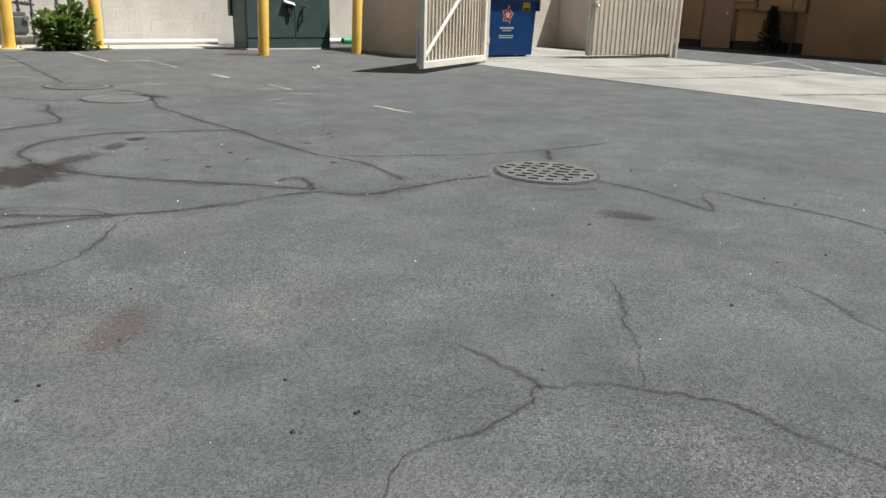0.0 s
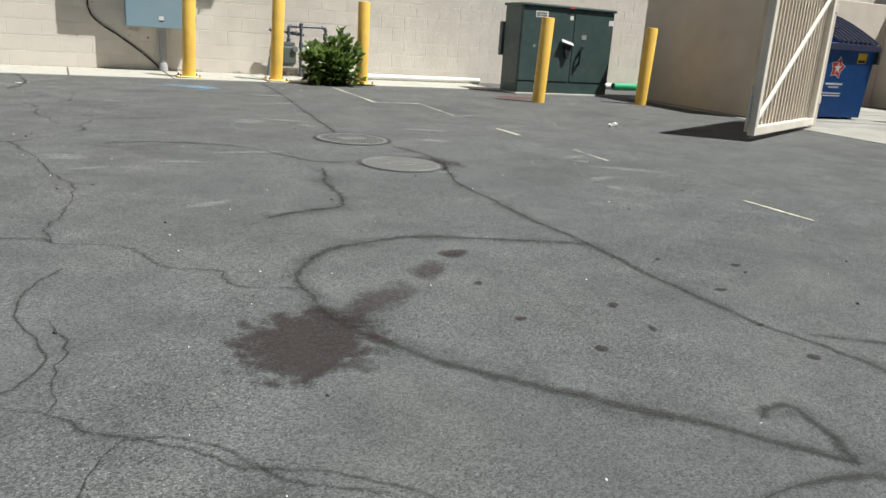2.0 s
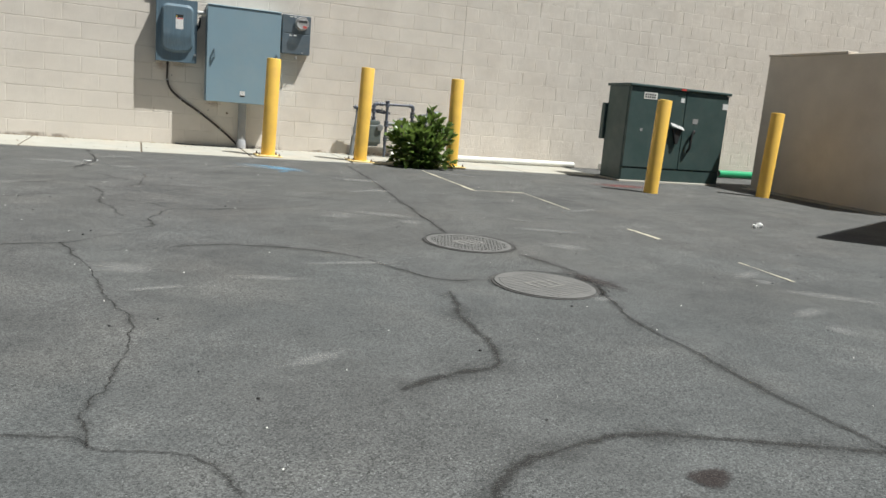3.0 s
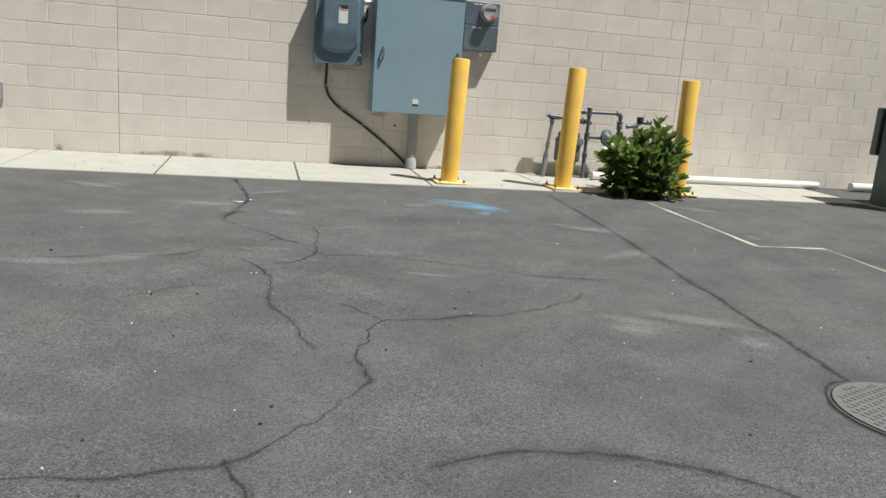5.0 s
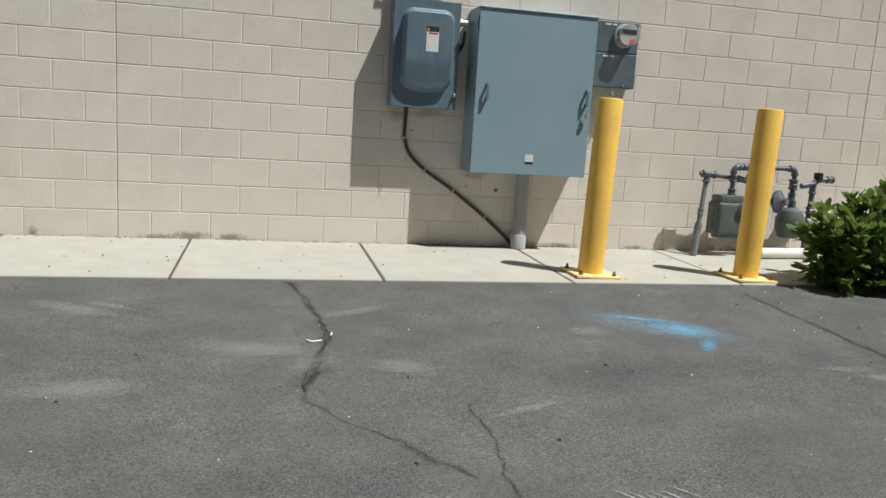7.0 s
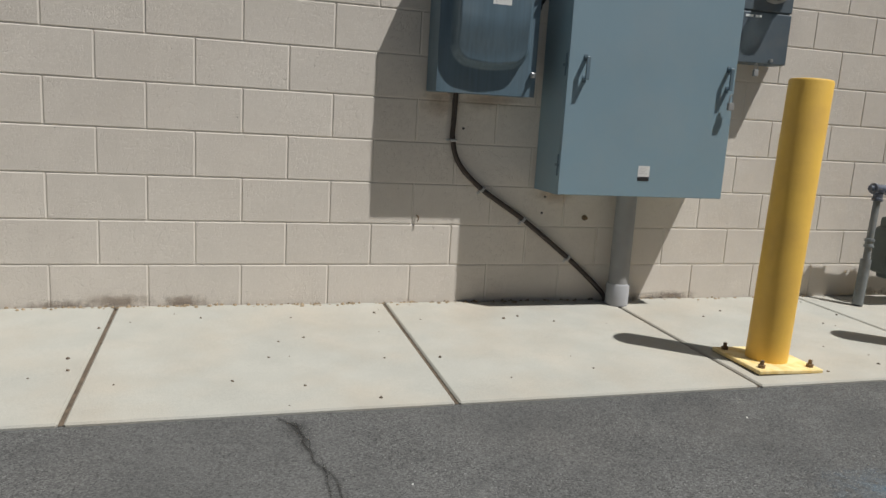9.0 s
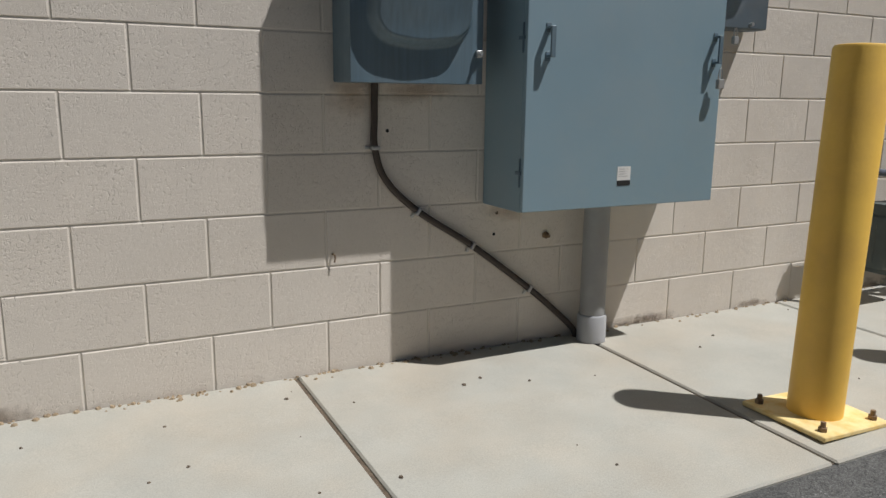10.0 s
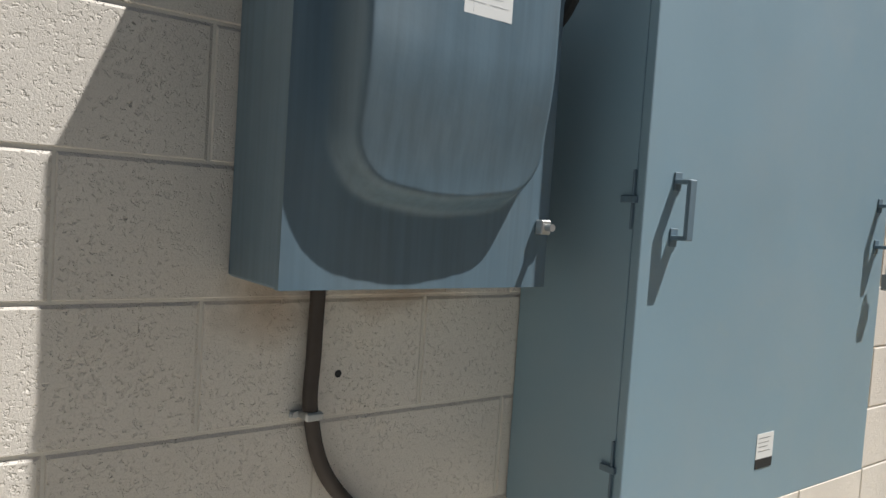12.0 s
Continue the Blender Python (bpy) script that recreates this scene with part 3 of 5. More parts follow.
for x in (-0.115, 0.07):
    bm = fresh()
    box(bm, x - 0.05, x + 0.05, -0.135, -0.127, -0.016, 0.016, 0.002)
    box(bm, x - 0.062, x - 0.046, -0.135, -0.042, -0.016, 0.016, 0.002)
    box(bm, x + 0.046, x + 0.062, -0.135, -0.042, -0.016, 0.016, 0.002)
    part("clamp", bm, STEEL, e)

# conduit below the cabinet
e = thing("conduit", 1.655, -0.10, -0.002, "fat grey plastic conduit between walk and cabinet", "conduit")
bm = fresh()
cyl(bm, (0, 0, 0.0), (0, 0, 0.574), 0.052, seg=28)
part("pipe", bm, CONDUIT, e, smooth=True)
bm = fresh()
lathe(bm, [(0.060, 0.0), (0.060, 0.105), (0.056, 0.112), (0.052, 0.113)], 28)
part("coupling", bm, mat("coupling_grey", (0.40, 0.405, 0.42), 0.5, var=0.06), e, "paler coupling", smooth=True)

# brown cable with its clips
cable_line = [(0.725, -0.018, 1.028), (0.723, -0.018, 0.90), (0.724, -0.018, 0.80), (0.765, -0.018, 0.685), (0.89, -0.018, 0.566), (1.12, -0.018, 0.419), (1.386, -0.018, 0.222), (1.53, -0.025, 0.10), (1.60, -0.035, 0.03), (1.615, -0.04, -0.005)]
cable_line = [(x + 0.007, y, z + 0.004) for x, y, z in cable_line]
e = thing("cable", 0, 0, 0, "brown sheathed cable clipped to the wall", "cable")
bm = fresh()
tube(bm, cable_line, 0.0125, 12, 10)
part("sheath", bm, CABLE, e, smooth=True)
for i, ang in ((2, 0), (4, -50), (5, -57), (6, -57)):
    x, y, z = cable_line[i]
    bm = fresh()
    m = Matrix.Translation((x, 0, z)) @ Matrix.Rotation(radians(ang), 4, "Y")
    box(bm, -0.0155, 0.0155, -0.0338, -0.002, -0.0070, 0.0070, 0.003, m)
    box(bm, -0.031, -0.013, -0.006, -0.001, -0.0055, 0.0055, 0.001, m)
    cyl(bm, m @ Vector((-0.023, -0.006, 0)), m @ Vector((-0.023, -0.010, 0)), 0.005, seg=8)
    part("clip", bm, STEEL, e, "bright steel clip")


def padlock(x, y, z, w, h, label):
    """A small padlock that hangs by its shackle from z downwards."""
    e = thing("padlock", x, y, z, label, "padlock", "padlocks on the meter boxes")
    bm = fresh()
    r = w * 0.32
    tube(bm, [(-r, 0, -h * 0.55), (-r, 0, -h * 0.25), (-r * 0.6, 0, -0.004), (0, 0, 0.002), (r * 0.6, 0, -0.004), (r, 0, -h * 0.25), (r, 0, -h * 0.55)], 0.0028, 8, 5)
    part("shackle", bm, STEEL, e, smooth=True)
    bm = fresh()
    box(bm, -w / 2, w / 2, -0.009, 0.009, -h, -h * 0.5, 0.004, seg=2)
    part("body", bm, CONDUIT, e)
    return e


padlock(2.048, -0.311, 1.098, 0.030, 0.075, "small worn padlock hanging from the cabinet handle")
padlock(2.321, -0.113, 1.277, 0.026, 0.066, "small rusty padlock hanging under the meter socket")

# meter socket with its round meter
def meter():
    e = thing("electric_meter", 2.345, 0, 1.275, "grey meter socket with a round glass electric meter", "electric meter")
    bm = fresh()
    box(bm, -0.215, 0.15, -0.105, -0.003, 0, 0.495, 0.004)
    part("body", bm, METERGREY, e)
    bm = fresh()
    box(bm, -0.217, 0.152, -0.118, -0.106, 0.002, 0.255, 0.004)
    part("lower_cover", bm, METERGREY, e)
    bm = fresh()
    box(bm, -0.217, 0.152, -0.118, -0.106, 0.262, 0.492, 0.004)
    part("upper_cover", bm, METERGREY, e)
    c = (0.028, -0.118, 0.390)
    bm = fresh()
    lathe(bm, [(0.089, 0.0), (0.089, 0.022), (0.081, 0.028), (0.074, 0.03)], 36, c, Vector((0, -1, 0)))
    part("ring", bm, CONDUIT, e, "grey ring", smooth=True)
    bm = fresh()
    lathe(bm, [(0.068, 0.02), (0.068, 0.085), (0.0, 0.086)], 32, c, Vector((0, -1, 0)))
    face = part("dial", bm, CONDUIT, e, "grey dial")
    bm = fresh()
    box(bm, c[0] - 0.05, c[0] + 0.05, c[1] - 0.0885, c[1] - 0.087, c[2] + 0.005, c[2] + 0.035)
    part("display", bm, BLACK, face)
    bm = fresh()
    box(bm, c[0] + 0.0, c[0] + 0.045, c[1] - 0.0885, c[1] - 0.087, c[2] - 0.05, c[2] - 0.03)
    part("tag", bm, RED, face)
    bm = fresh()
    lathe(bm, [(0.078, 0.028), (0.078, 0.105), (0.070, 0.122), (0.045, 0.130), (0.0, 0.132)], 36, c, Vector((0, -1, 0)))
    g = part("glass", bm, GLASS, e, "clear glass dome", smooth=True)
    g.visible_shadow = False
    for x0, x1 in ((-0.13, -0.085), (-0.07, -0.035)):
        for z in (0.475, 0.24):
            bm = fresh()
            box(bm, x0, x1, -0.1200, -0.1182, z - 0.012, z)
            part("sticker", bm, WHITE, e)
    bm = fresh()
    cyl(bm, (0.05, -0.118, 0.02), (0.05, -0.135, 0.02), 0.008, seg=10)
    part("seal", bm, STEEL, e)


meter()
for x, z in ((1.234, 0.457), (1.245, 0.540), (0.786, 0.862)):
    bm = fresh()
    lathe(bm, [(0.0, 0.001), (0.006, 0.001), (0.0065, 0.0)], 12, (x, -0.0005, z), Vector((0, -1, 0)))
    ob = link("anchor_hole", bm, BLACK)
    tagged(ob, "small dark anchor hole in the wall", "hole", "anchor holes")
e = thing("anchor_bolt", 1.474, 0, 0.437, "rusty anchor bolt stuck in the wall", "bolt")
bm = fresh()
cyl(bm, (0, -0.001, 0), (0, -0.03, 0), 0.008, seg=8)
cyl(bm, (0, -0.001, 0), (0, -0.012, 0), 0.015, seg=6)
part("stud", bm, RUSTY, e)

# bent wire stub left in the wall
e = thing("wire_stub", 0.575, 0, 0.432, "short bent dark wire stub sticking out of the wall", "wire")
bm = fresh()
tube(bm, [(0, 0.002, 0), (0.002, -0.010, 0.001), (0.006, -0.014, -0.012), (0.003, -0.012, -0.028)], 0.0032, 8)
part("wire", bm, RUSTY, e, smooth=True)

# small wall vent
e = thing("wall_vent", -2.36, 0, 0.525, "small pale grey louvred vent in the wall", "vent")
bm = fresh()
for a in ((-0.08, 0.08, 0.066, 0.086), (-0.08, 0.08, -0.086, -0.066), (-0.08, -0.062, -0.0655, 0.0655), (0.062, 0.08, -0.0655, 0.0655)):
    box(bm, a[0], a[1], -0.022, -0.003, a[2], a[3], 0.002)
part("frame", bm, CONDUIT, e)
for k in range(4):
    bm = fresh()
    box(bm, -0.062, 0.062, -0.014, -0.008, -0.012, 0.012, 0.0, Matrix.Translation((0, 0, -0.048 + 0.032 * k)) @ Matrix.Rotation(radians(35), 4, "X"))
    part("slat", bm, WHITE, e)

# ---- gas meter set ----
def gas():
    e = thing("gas_meter", 3.45, -0.20, 0.0, "grey gas meter set with valves and regulator before the wall", "gas meter")

    def run(name, pts, r, mt=GASBLUE, label=""):
        b = fresh()
        tube(b, pts, r, 14, 6, False)
        return part(name, b, mt, e, label, smooth=True)

    def fitting(name, a, b, r, mt=GASBLUE):
        """A cast coupling with a thicker collar at each end."""
        a, b = Vector(a), Vector(b)
        L = (b - a).length
        c = min(0.014, L * 0.3)
        bm = fresh()
        lathe(bm, [(r * 0.8, 0), (r, 0.002), (r, c), (r * 0.84, c + 0.003), (r * 0.84, L - c - 0.003), (r, L - c), (r, L - 0.002), (r * 0.8, L)], 18, a, (b - a).normalized())
        return part(name, bm, mt, e, smooth=True)

    def elbow(c, d0, d1, r=0.029):
        """A cast elbow round the corner c towards both directions."""
        c, d0, d1 = Vector(c), Vector(d0), Vector(d1)
        bm = fresh()
        tube(bm, [c + d0 * 0.05, c + d0 * 0.022 + d1 * 0.004, c + d1 * 0.022 + d0 * 0.004, c + d1 * 0.05], r * 0.86, 14, 5)
        for d in (d0, d1):
            cyl(bm, c + d * 0.038, c + d * 0.056, r, seg=16)
        part("elbow", bm, GASBLUE, e, smooth=True)

    X, Z = Vector((1, 0, 0)), Vector((0, 0, 1))
    run("riser_sleeve", [(-0.337, -0.022, 0.0), (-0.309, -0.006, 0.26)], 0.029, GASPALE)
    run("riser", [(-0.309, -0.006, 0.255), (-0.262, 0.028, 0.62)], 0.019, GASPALE)
    fitting("coupling", (-0.300, 0.0, 0.325), (-0.294, 0.005, 0.375), 0.027, GASPALE)
    fitting("tee", (-0.305, 0.03, 0.655), (-0.185, 0.03, 0.648), 0.031)
    fitting("tee", (-0.268, 0.024, 0.585), (-0.258, 0.03, 0.648), 0.030)
    run("plug", [(-0.325, 0.03, 0.656), (-0.300, 0.03, 0.655)], 0.016)
    run("inlet_pipe", [(-0.19, 0.03, 0.648), (0.20, 0.03, 0.605)], 0.018)
    fitting("valve", (0.02, 0.03, 0.626), (0.12, 0.03, 0.614), 0.031)
    run("valve_handle", [(0.07, -0.02, 0.62), (0.07, -0.02, 0.665)], 0.009, GASPALE)
    elbow((-0.042, 0, 0.722), X, -Z)
    run("upright", [(-0.042, 0, 0.68), (-0.038, 0, 0.49)], 0.019)
    fitting("union", (-0.041, 0, 0.60), (-0.040, 0, 0.655), 0.032)
    fitting("union", (-0.039, 0, 0.492), (-0.039, 0, 0.545), 0.034)
    run("cross_pipe", [(0.0, 0, 0.722), (0.50, 0, 0.730)], 0.018)
    fitting("union", (0.04, 0, 0.723), (0.09, 0, 0.724), 0.028)
    elbow((0.528, 0, 0.730), -X, -Z)
    run("outlet_pipe", [(0.528, 0, 0.69), (0.523, 0, 0.43)], 0.020)
    fitting("union", (0.527, 0, 0.56), (0.526, 0, 0.645), 0.038)
    fitting("valve", (0.525, 0, 0.47), (0.526, 0, 0.53), 0.033)
    run("valve_handle", [(0.505, -0.03, 0.60), (0.545, -0.03, 0.60)], 0.008, GASPALE)
    fitting("tee", (0.15, 0, 0.685), (0.15, 0, 0.775), 0.031)
    run("middle_pipe", [(0.15, 0, 0.70), (0.145, 0, 0.0)], 0.020)
    fitting("union", (0.149, 0, 0.42), (0.149, 0, 0.50), 0.034)
    fitting("union", (0.147, 0, 0.22), (0.147, 0, 0.28), 0.031)
    run("link_pipe", [(0.15, 0, 0.46), (0.53, 0, 0.45)], 0.024, GASPALE)
    bm = fresh()
    lathe(bm, [(0.0, -0.062), (0.022, -0.062), (0.024, -0.045), (0.050, -0.036), (0.088, -0.012), (0.094, -0.010), (0.094, 0.010), (0.088, 0.012), (0.055, 0.034), (0.034, 0.05), (0.03, 0.075), (0.0, 0.077)], 28, (0.36, -0.055, 0.46), Vector((0.5, -1, 0.12)))
    part("regulator", bm, GASBLUE, e, "round regulator", smooth=True)
    bm = fresh()
    box(bm, -0.185, 0.065, -0.075, 0.10, 0.17, 0.44, 0.035, seg=3)
    box(bm, -0.165, 0.045, -0.065, 0.08, 0.40, 0.495, 0.018, seg=2)
    box(bm, -0.14, 0.03, -0.065, 0.08, 0.14, 0.19, 0.02, seg=2)
    case = part("meter_case", bm, GASGREEN, e, "grey meter case", smooth=True)
    bm = fresh()
    box(bm, -0.188, 0.068, -0.018, -0.010, 0.20, 0.41, 0.003)
    part("flange", bm, GASGREEN, case)
    bm = fresh()
    lathe(bm, [(0.046, 0), (0.046, 0.022), (0.036, 0.027), (0.0, 0.028)], 24, (0.035, -0.075, 0.40), Vector((0, -1, 0)))
    part("index", bm, GASPALE, case, "round index glass")
    bm = fresh()
    lathe(bm, [(0.0, -0.13), (0.08, -0.125), (0.115, -0.06), (0.118, 0.03), (0.085, 0.10), (0.03, 0.125), (0.028, 0.18)], 24, (0.525, -0.02, 0.29))
    part("drum", bm, GASGREEN, e, smooth=True)
    run("vent_stub", [(0.73, 0.03, 0.0), (0.745, 0.03, 0.60)], 0.022)
    fitting("coupling", (0.738, 0.03, 0.36), (0.740, 0.03, 0.42), 0.033)
    fitting("tee", (0.741, 0.03, 0.53), (0.745, 0.03, 0.62), 0.031)
    run("branch", [(0.630, 0.03, 0.592), (0.745, 0.03, 0.612)], 0.024)
    run("outlet_branch", [(0.745, 0.03, 0.62), (0.80, 0.03, 0.648), (0.90, 0.03, 0.655)], 0.022)
    fitting("coupling", (0.865, 0.03, 0.653), (0.925, 0.03, 0.656), 0.031)
    run("cap", [(0.785, 0.03, 0.655), (0.783, 0.03, 0.708)], 0.036, BLACK)


gas()

# pipes lying along the foot of the wall
e = thing("plastic_pipe", 3.66, -0.30, 0.038, "white plastic drain pipe lying along the wall", "pipe")
bm = fresh()
tube(bm, [(0, 0, 0), (1.2, 0.10, 0), (3.05, 0.14, 0)], 0.045, 16, 6, False)
part("pipe", bm, PVC, e, smooth=True)
e = thing("plastic_pipe", 7.2, -0.16, 0.042, "white plastic drain pipe behind the green cabinet", "pipe")
bm = fresh()
tube(bm, [(0, 0, 0), (2.35, 0, 0)], 0.05, 16, 6, False)
part("pipe", bm, PVC, e, smooth=True)
e = thing("plastic_pipe", 9.45, -0.32, 0.050, "bright green plastic pipe with an open end", "pipe")
bm = fresh()
tube(bm, [(0, 0, 0), (1.6, 0.05, 0)], 0.06, 18, 6, False)
part("pipe", bm, GREENPVC, e, smooth=True)
bm = fresh()
cyl(bm, (-0.004, 0, 0), (-0.001, 0, 0), 0.05, seg=18)
part("open_end", bm, BLACK, e, "dark open end")

# ---- transformer cabinet ----
def transformer():
    x0, x1, y0, y1, z0, z1 = 6.497, 8.178, -1.725, -1.23, -0.045, 1.280
    e = thing("transformer_cabinet", (x0 + x1) / 2, y0, z0, "dark green steel transformer cabinet with double doors", "transformer")
    w, d, h = (x1 - x0) / 2, y1 - y0, z1 - z0
    bm = fresh()
    box(bm, -w - 0.03, w + 0.03, -0.03, d + 0.03, -0.10, 0.03, 0.01)
    part("base", bm, CONCRETE, e, "concrete base")
    bm = fresh()
    box(bm, -w, w, 0.02, d, 0.03, h - 0.03, 0.012)
    part("body", bm, GREEN, e)
    bm = fresh()
    box(bm, -w + 0.004, w - 0.004, -0.004, 0.018, 0.035, 0.20, 0.004)
    part("sill_panel", bm, GREEN, e)
    mid = 0.092
    doors = []
    for a, b in ((-w + 0.006, mid - 0.006), (mid + 0.006, w - 0.006)):
        bm = fresh()
        box(bm, a, b, -0.012, 0.018, 0.21, h - 0.045, 0.006, seg=2)
        doors.append(part("door", bm, GREEN, e))
    bm = fresh()
    box(bm, -w - 0.025, w + 0.025, -0.035, d + 0.02, h - 0.04, h, 0.014, seg=2)
    part("lid", bm, GREEN, e)
    bm = fresh()
    box(bm, -w - 0.035, w - 0.03, d + 0.002, d + 0.09, 0.55, 1.05, 0.01)
    part("radiator", bm, GREEN, e)
    bm = fresh()
    vs = box(bm, mid - 0.19, mid - 0.03, -0.055, -0.0125, 0.56, 0.77, 0.008)
    for v in vs:
        if v.co.z < 0.60:
            v.co.x = mid - 0.105 + 0.25 * (v.co.x - mid + 0.11)
    part("padlock_cover", bm, BLACK, doors[0], "black wedge-shaped lock pocket")
    bm = fresh()
    box(bm, -0.115, 0.115, -0.035, 0.035, -0.003, 0.003, 0.002, Matrix.Translation((mid - 0.12, -0.052, 0.80)) @ Matrix.Rotation(radians(14), 4, "Y") @ Matrix.Rotation(radians(42), 4, "X"))
    part("bright_strap", bm, STEEL, doors[0], "bright worn strap")
    bm = fresh()
    tube(bm, [(mid + 0.12, -0.02, 0.46), (mid + 0.125, -0.06, 0.53), (mid + 0.135, -0.06, 0.68), (mid + 0.17, -0.055, 0.755), (mid + 0.20, -0.02, 0.73)], 0.018, 10, 6)
    part("handle", bm, BLACK, doors[1], "black pull handle")
    for x, z, sx, sz, mt, dd in ((-0.51, 1.18, 0.11, 0.045, PVC, 0), (mid - 0.06, 1.16, 0.03, 0.03, WHITE, 0), (w - 0.055, 1.13, 0.045, 0.04, WHITE, 1), (mid + 0.20, 0.89, 0.045, 0.035, CONDUIT, 1), (-0.60, 0.72, 0.02, 0.02, CONDUIT, 0)):
        bm = fresh()
        box(bm, x - sx, x + sx, -0.0150, -0.0125, z - sz, z + sz)
        s = part("sticker", bm, mt, doors[dd], "pale label")
        if sx > 0.1:
            bm = fresh()
            for k in range(2):
                for j in range(5):
                    box(bm, x - 0.09 + 0.036 * j, x - 0.066 + 0.036 * j, -0.0165, -0.0152, z - 0.028 + 0.032 * k, z - 0.006 + 0.032 * k)
            part("print", bm, BLACK, s)
    bm = fresh()
    box(bm, mid - 0.12, mid - 0.04, -0.0375, -0.0355, h - 0.034, h - 0.008)
    part("sticker", bm, RED, e, "red label on the lid")
    return e


transformer()

# ---- bin enclosure ----
def enclosure_wall(name, x0, x1, y0, y1, z1, label):
    bm = fresh()
    box(bm, x0, x1, y0, y1, -0.4, z1, 0.008)
    tagged(link(name, bm, STUCCO), label, "wall", kind="structure")


enclosure_wall("wall_west", 8.74, 8.90, -4.40, -1.80, 1.84, "plain beige side wall of the bin enclosure")
enclosure_wall("wall_back", 8.903, 14.44, -1.975, -1.802, 1.83, "plain beige back wall of the bin enclosure")
enclosure_wall("wall_east", 14.443, 14.62, -5.0, -1.80, 1.82, "plain beige side wall of the bin enclosure")
bm = fresh()
box(bm, 8.725, 8.915, -3.1, -1.79, 1.841, 1.875, 0.006)
tagged(link("trim", bm, STUCCO), "thin beige cap on the enclosure wall", "trim", kind="structure")


def gate(hx, hy, ex, ey, z0, z1, inner):
    """A gate leaf from its hinge to its free end: steel frame, corrugated sheet, brace on the inner side."""
    L = math.hypot(ex - hx, ey - hy)
    ang = math.degrees(math.atan2(ey - hy, ex - hx))
    label = "beige steel enclosure gate standing open, brace side showing" if inner else "beige corrugated steel enclosure gate, nearly closed"
    e = thing("enclosure_gate", hx, hy, z0, label, "gate", "gates of the bin enclosure", rz=ang)
    s = 1 if inner else -1
    H = z1 - z0
    t = 0.09
    bm = fresh()
    n = 19
    prof = []
    for i in range(n):
        a, w = 0.03 + (L - 0.06) * i / n, (L - 0.06) / n
        if inner:
            prof += [(a, 0.0), (a + 0.40 * w, 0.0), (a + 0.50 * w, 0.05), (a + 0.90 * w, 0.05)]
        else:
            prof += [(a, 0.014), (a + 0.76 * w, 0.0), (a + 0.81 * w, 0.026), (a + 0.95 * w, 0.026)]
    prof.append((L - 0.03, 0.0 if inner else 0.014))
    lo, hi = (0.03, H - 0.03) if inner else (0.005, H - 0.005)
    va = [bm.verts.new((x, s * (y - 0.050 if inner else y - 0.05), lo)) for x, y in prof]
    vb = [bm.verts.new((x, s * (y - 0.050 if inner else y - 0.05), hi)) for x, y in prof]
    for i in range(len(prof) - 1):
        bm.faces.new((va[i], va[i + 1], vb[i + 1], vb[i]))
    bmesh.ops.solidify(bm, geom=bm.faces[:], thickness=0.0025)
    part("corrugated_sheet", bm, GATE, e)
    q = (-0.004, 0.068) if inner else (-0.004 + 0.005, 0.068)
    ya, yb = (q[0], q[1]) if inner else (-q[1], q[0])
    for nm, a in (("frame_rail", (0.0, L, 0.0, t)), ("frame_rail", (0.0, L, H - t, H)), ("frame_stile", (0.0, t, t + 0.001, H - t - 0.001)), ("frame_stile", (L - t, L, t + 0.001, H - t - 0.001))):
        bm = fresh()
        box(bm, a[0], a[1], ya, yb, a[2], a[3], 0.005)
        part(nm, bm, GATE, e)
    bm = fresh()
    p, q2 = Vector((t * 0.8, (ya + yb) / 2, H - t * 1.3)), Vector((L - t * 0.8, (ya + yb) / 2, t * 1.3))
    m = Matrix.Translation((p + q2) / 2) @ Matrix.Rotation(math.atan2(-(q2.z - p.z), q2.x - p.x), 4, "Y")
    box(bm, -(q2 - p).length / 2, (q2 - p).length / 2, -0.018, 0.018, -0.019, 0.019, 0.004, m)
    part("brace", bm, GATE, e)
    for z in (0.25, H - 0.25):
        bm = fresh()
        cyl(bm, (-0.03, 0.02, z - 0.07), (-0.03, 0.02, z + 0.07), 0.025, seg=14)
        part("hinge", bm, GATE, e)
    bm = fresh()
    if inner:
        box(bm, L - 0.02, L + 0.012, -0.03, 0.0, 0.10, 0.40, 0.004)
        cyl(bm, (L + 0.02, -0.015, 0.06), (L + 0.02, -0.015, 0.5), 0.010, seg=10)
    else:
        cyl(bm, (L + 0.02, 0.03, -0.05), (L + 0.02, 0.03, 1.0), 0.014, seg=10)
        cyl(bm, (L + 0.02, 0.03, 0.88), (L - 0.12, 0.085, 0.88), 0.014, seg=10)
        box(bm, L - 0.08, L + 0.01, 0.052, 0.09, 0.84, 0.94, 0.006)
    part("drop_bolt", bm, STEEL, e, "steel drop bolt")


gate(8.79, -5.056, 6.55, -6.12, -0.062, 1.63, True)
gate(14.30, -5.12, 11.72, -4.93, -0.03, 1.66, False)
for x, y in ((8.90, -5.02), (14.42, -5.12)):
    e = thing("gate_post", x, y, ground_z(x, y) - 0.1, "beige square steel gate post", "post", "gate posts")
    bm = fresh()
    box(bm, -0.04, 0.04, -0.04, 0.04, 0, 1.80, 0.006)
    part("post", bm, STUCCO, e)
    for z in (0.45, 1.55):
        bm = fresh()
        box(bm, -0.046, 0.046, -0.046, 0.046, z - 0.05, z + 0.05, 0.004)
        part("hinge_plate", bm, STUCCO, e)

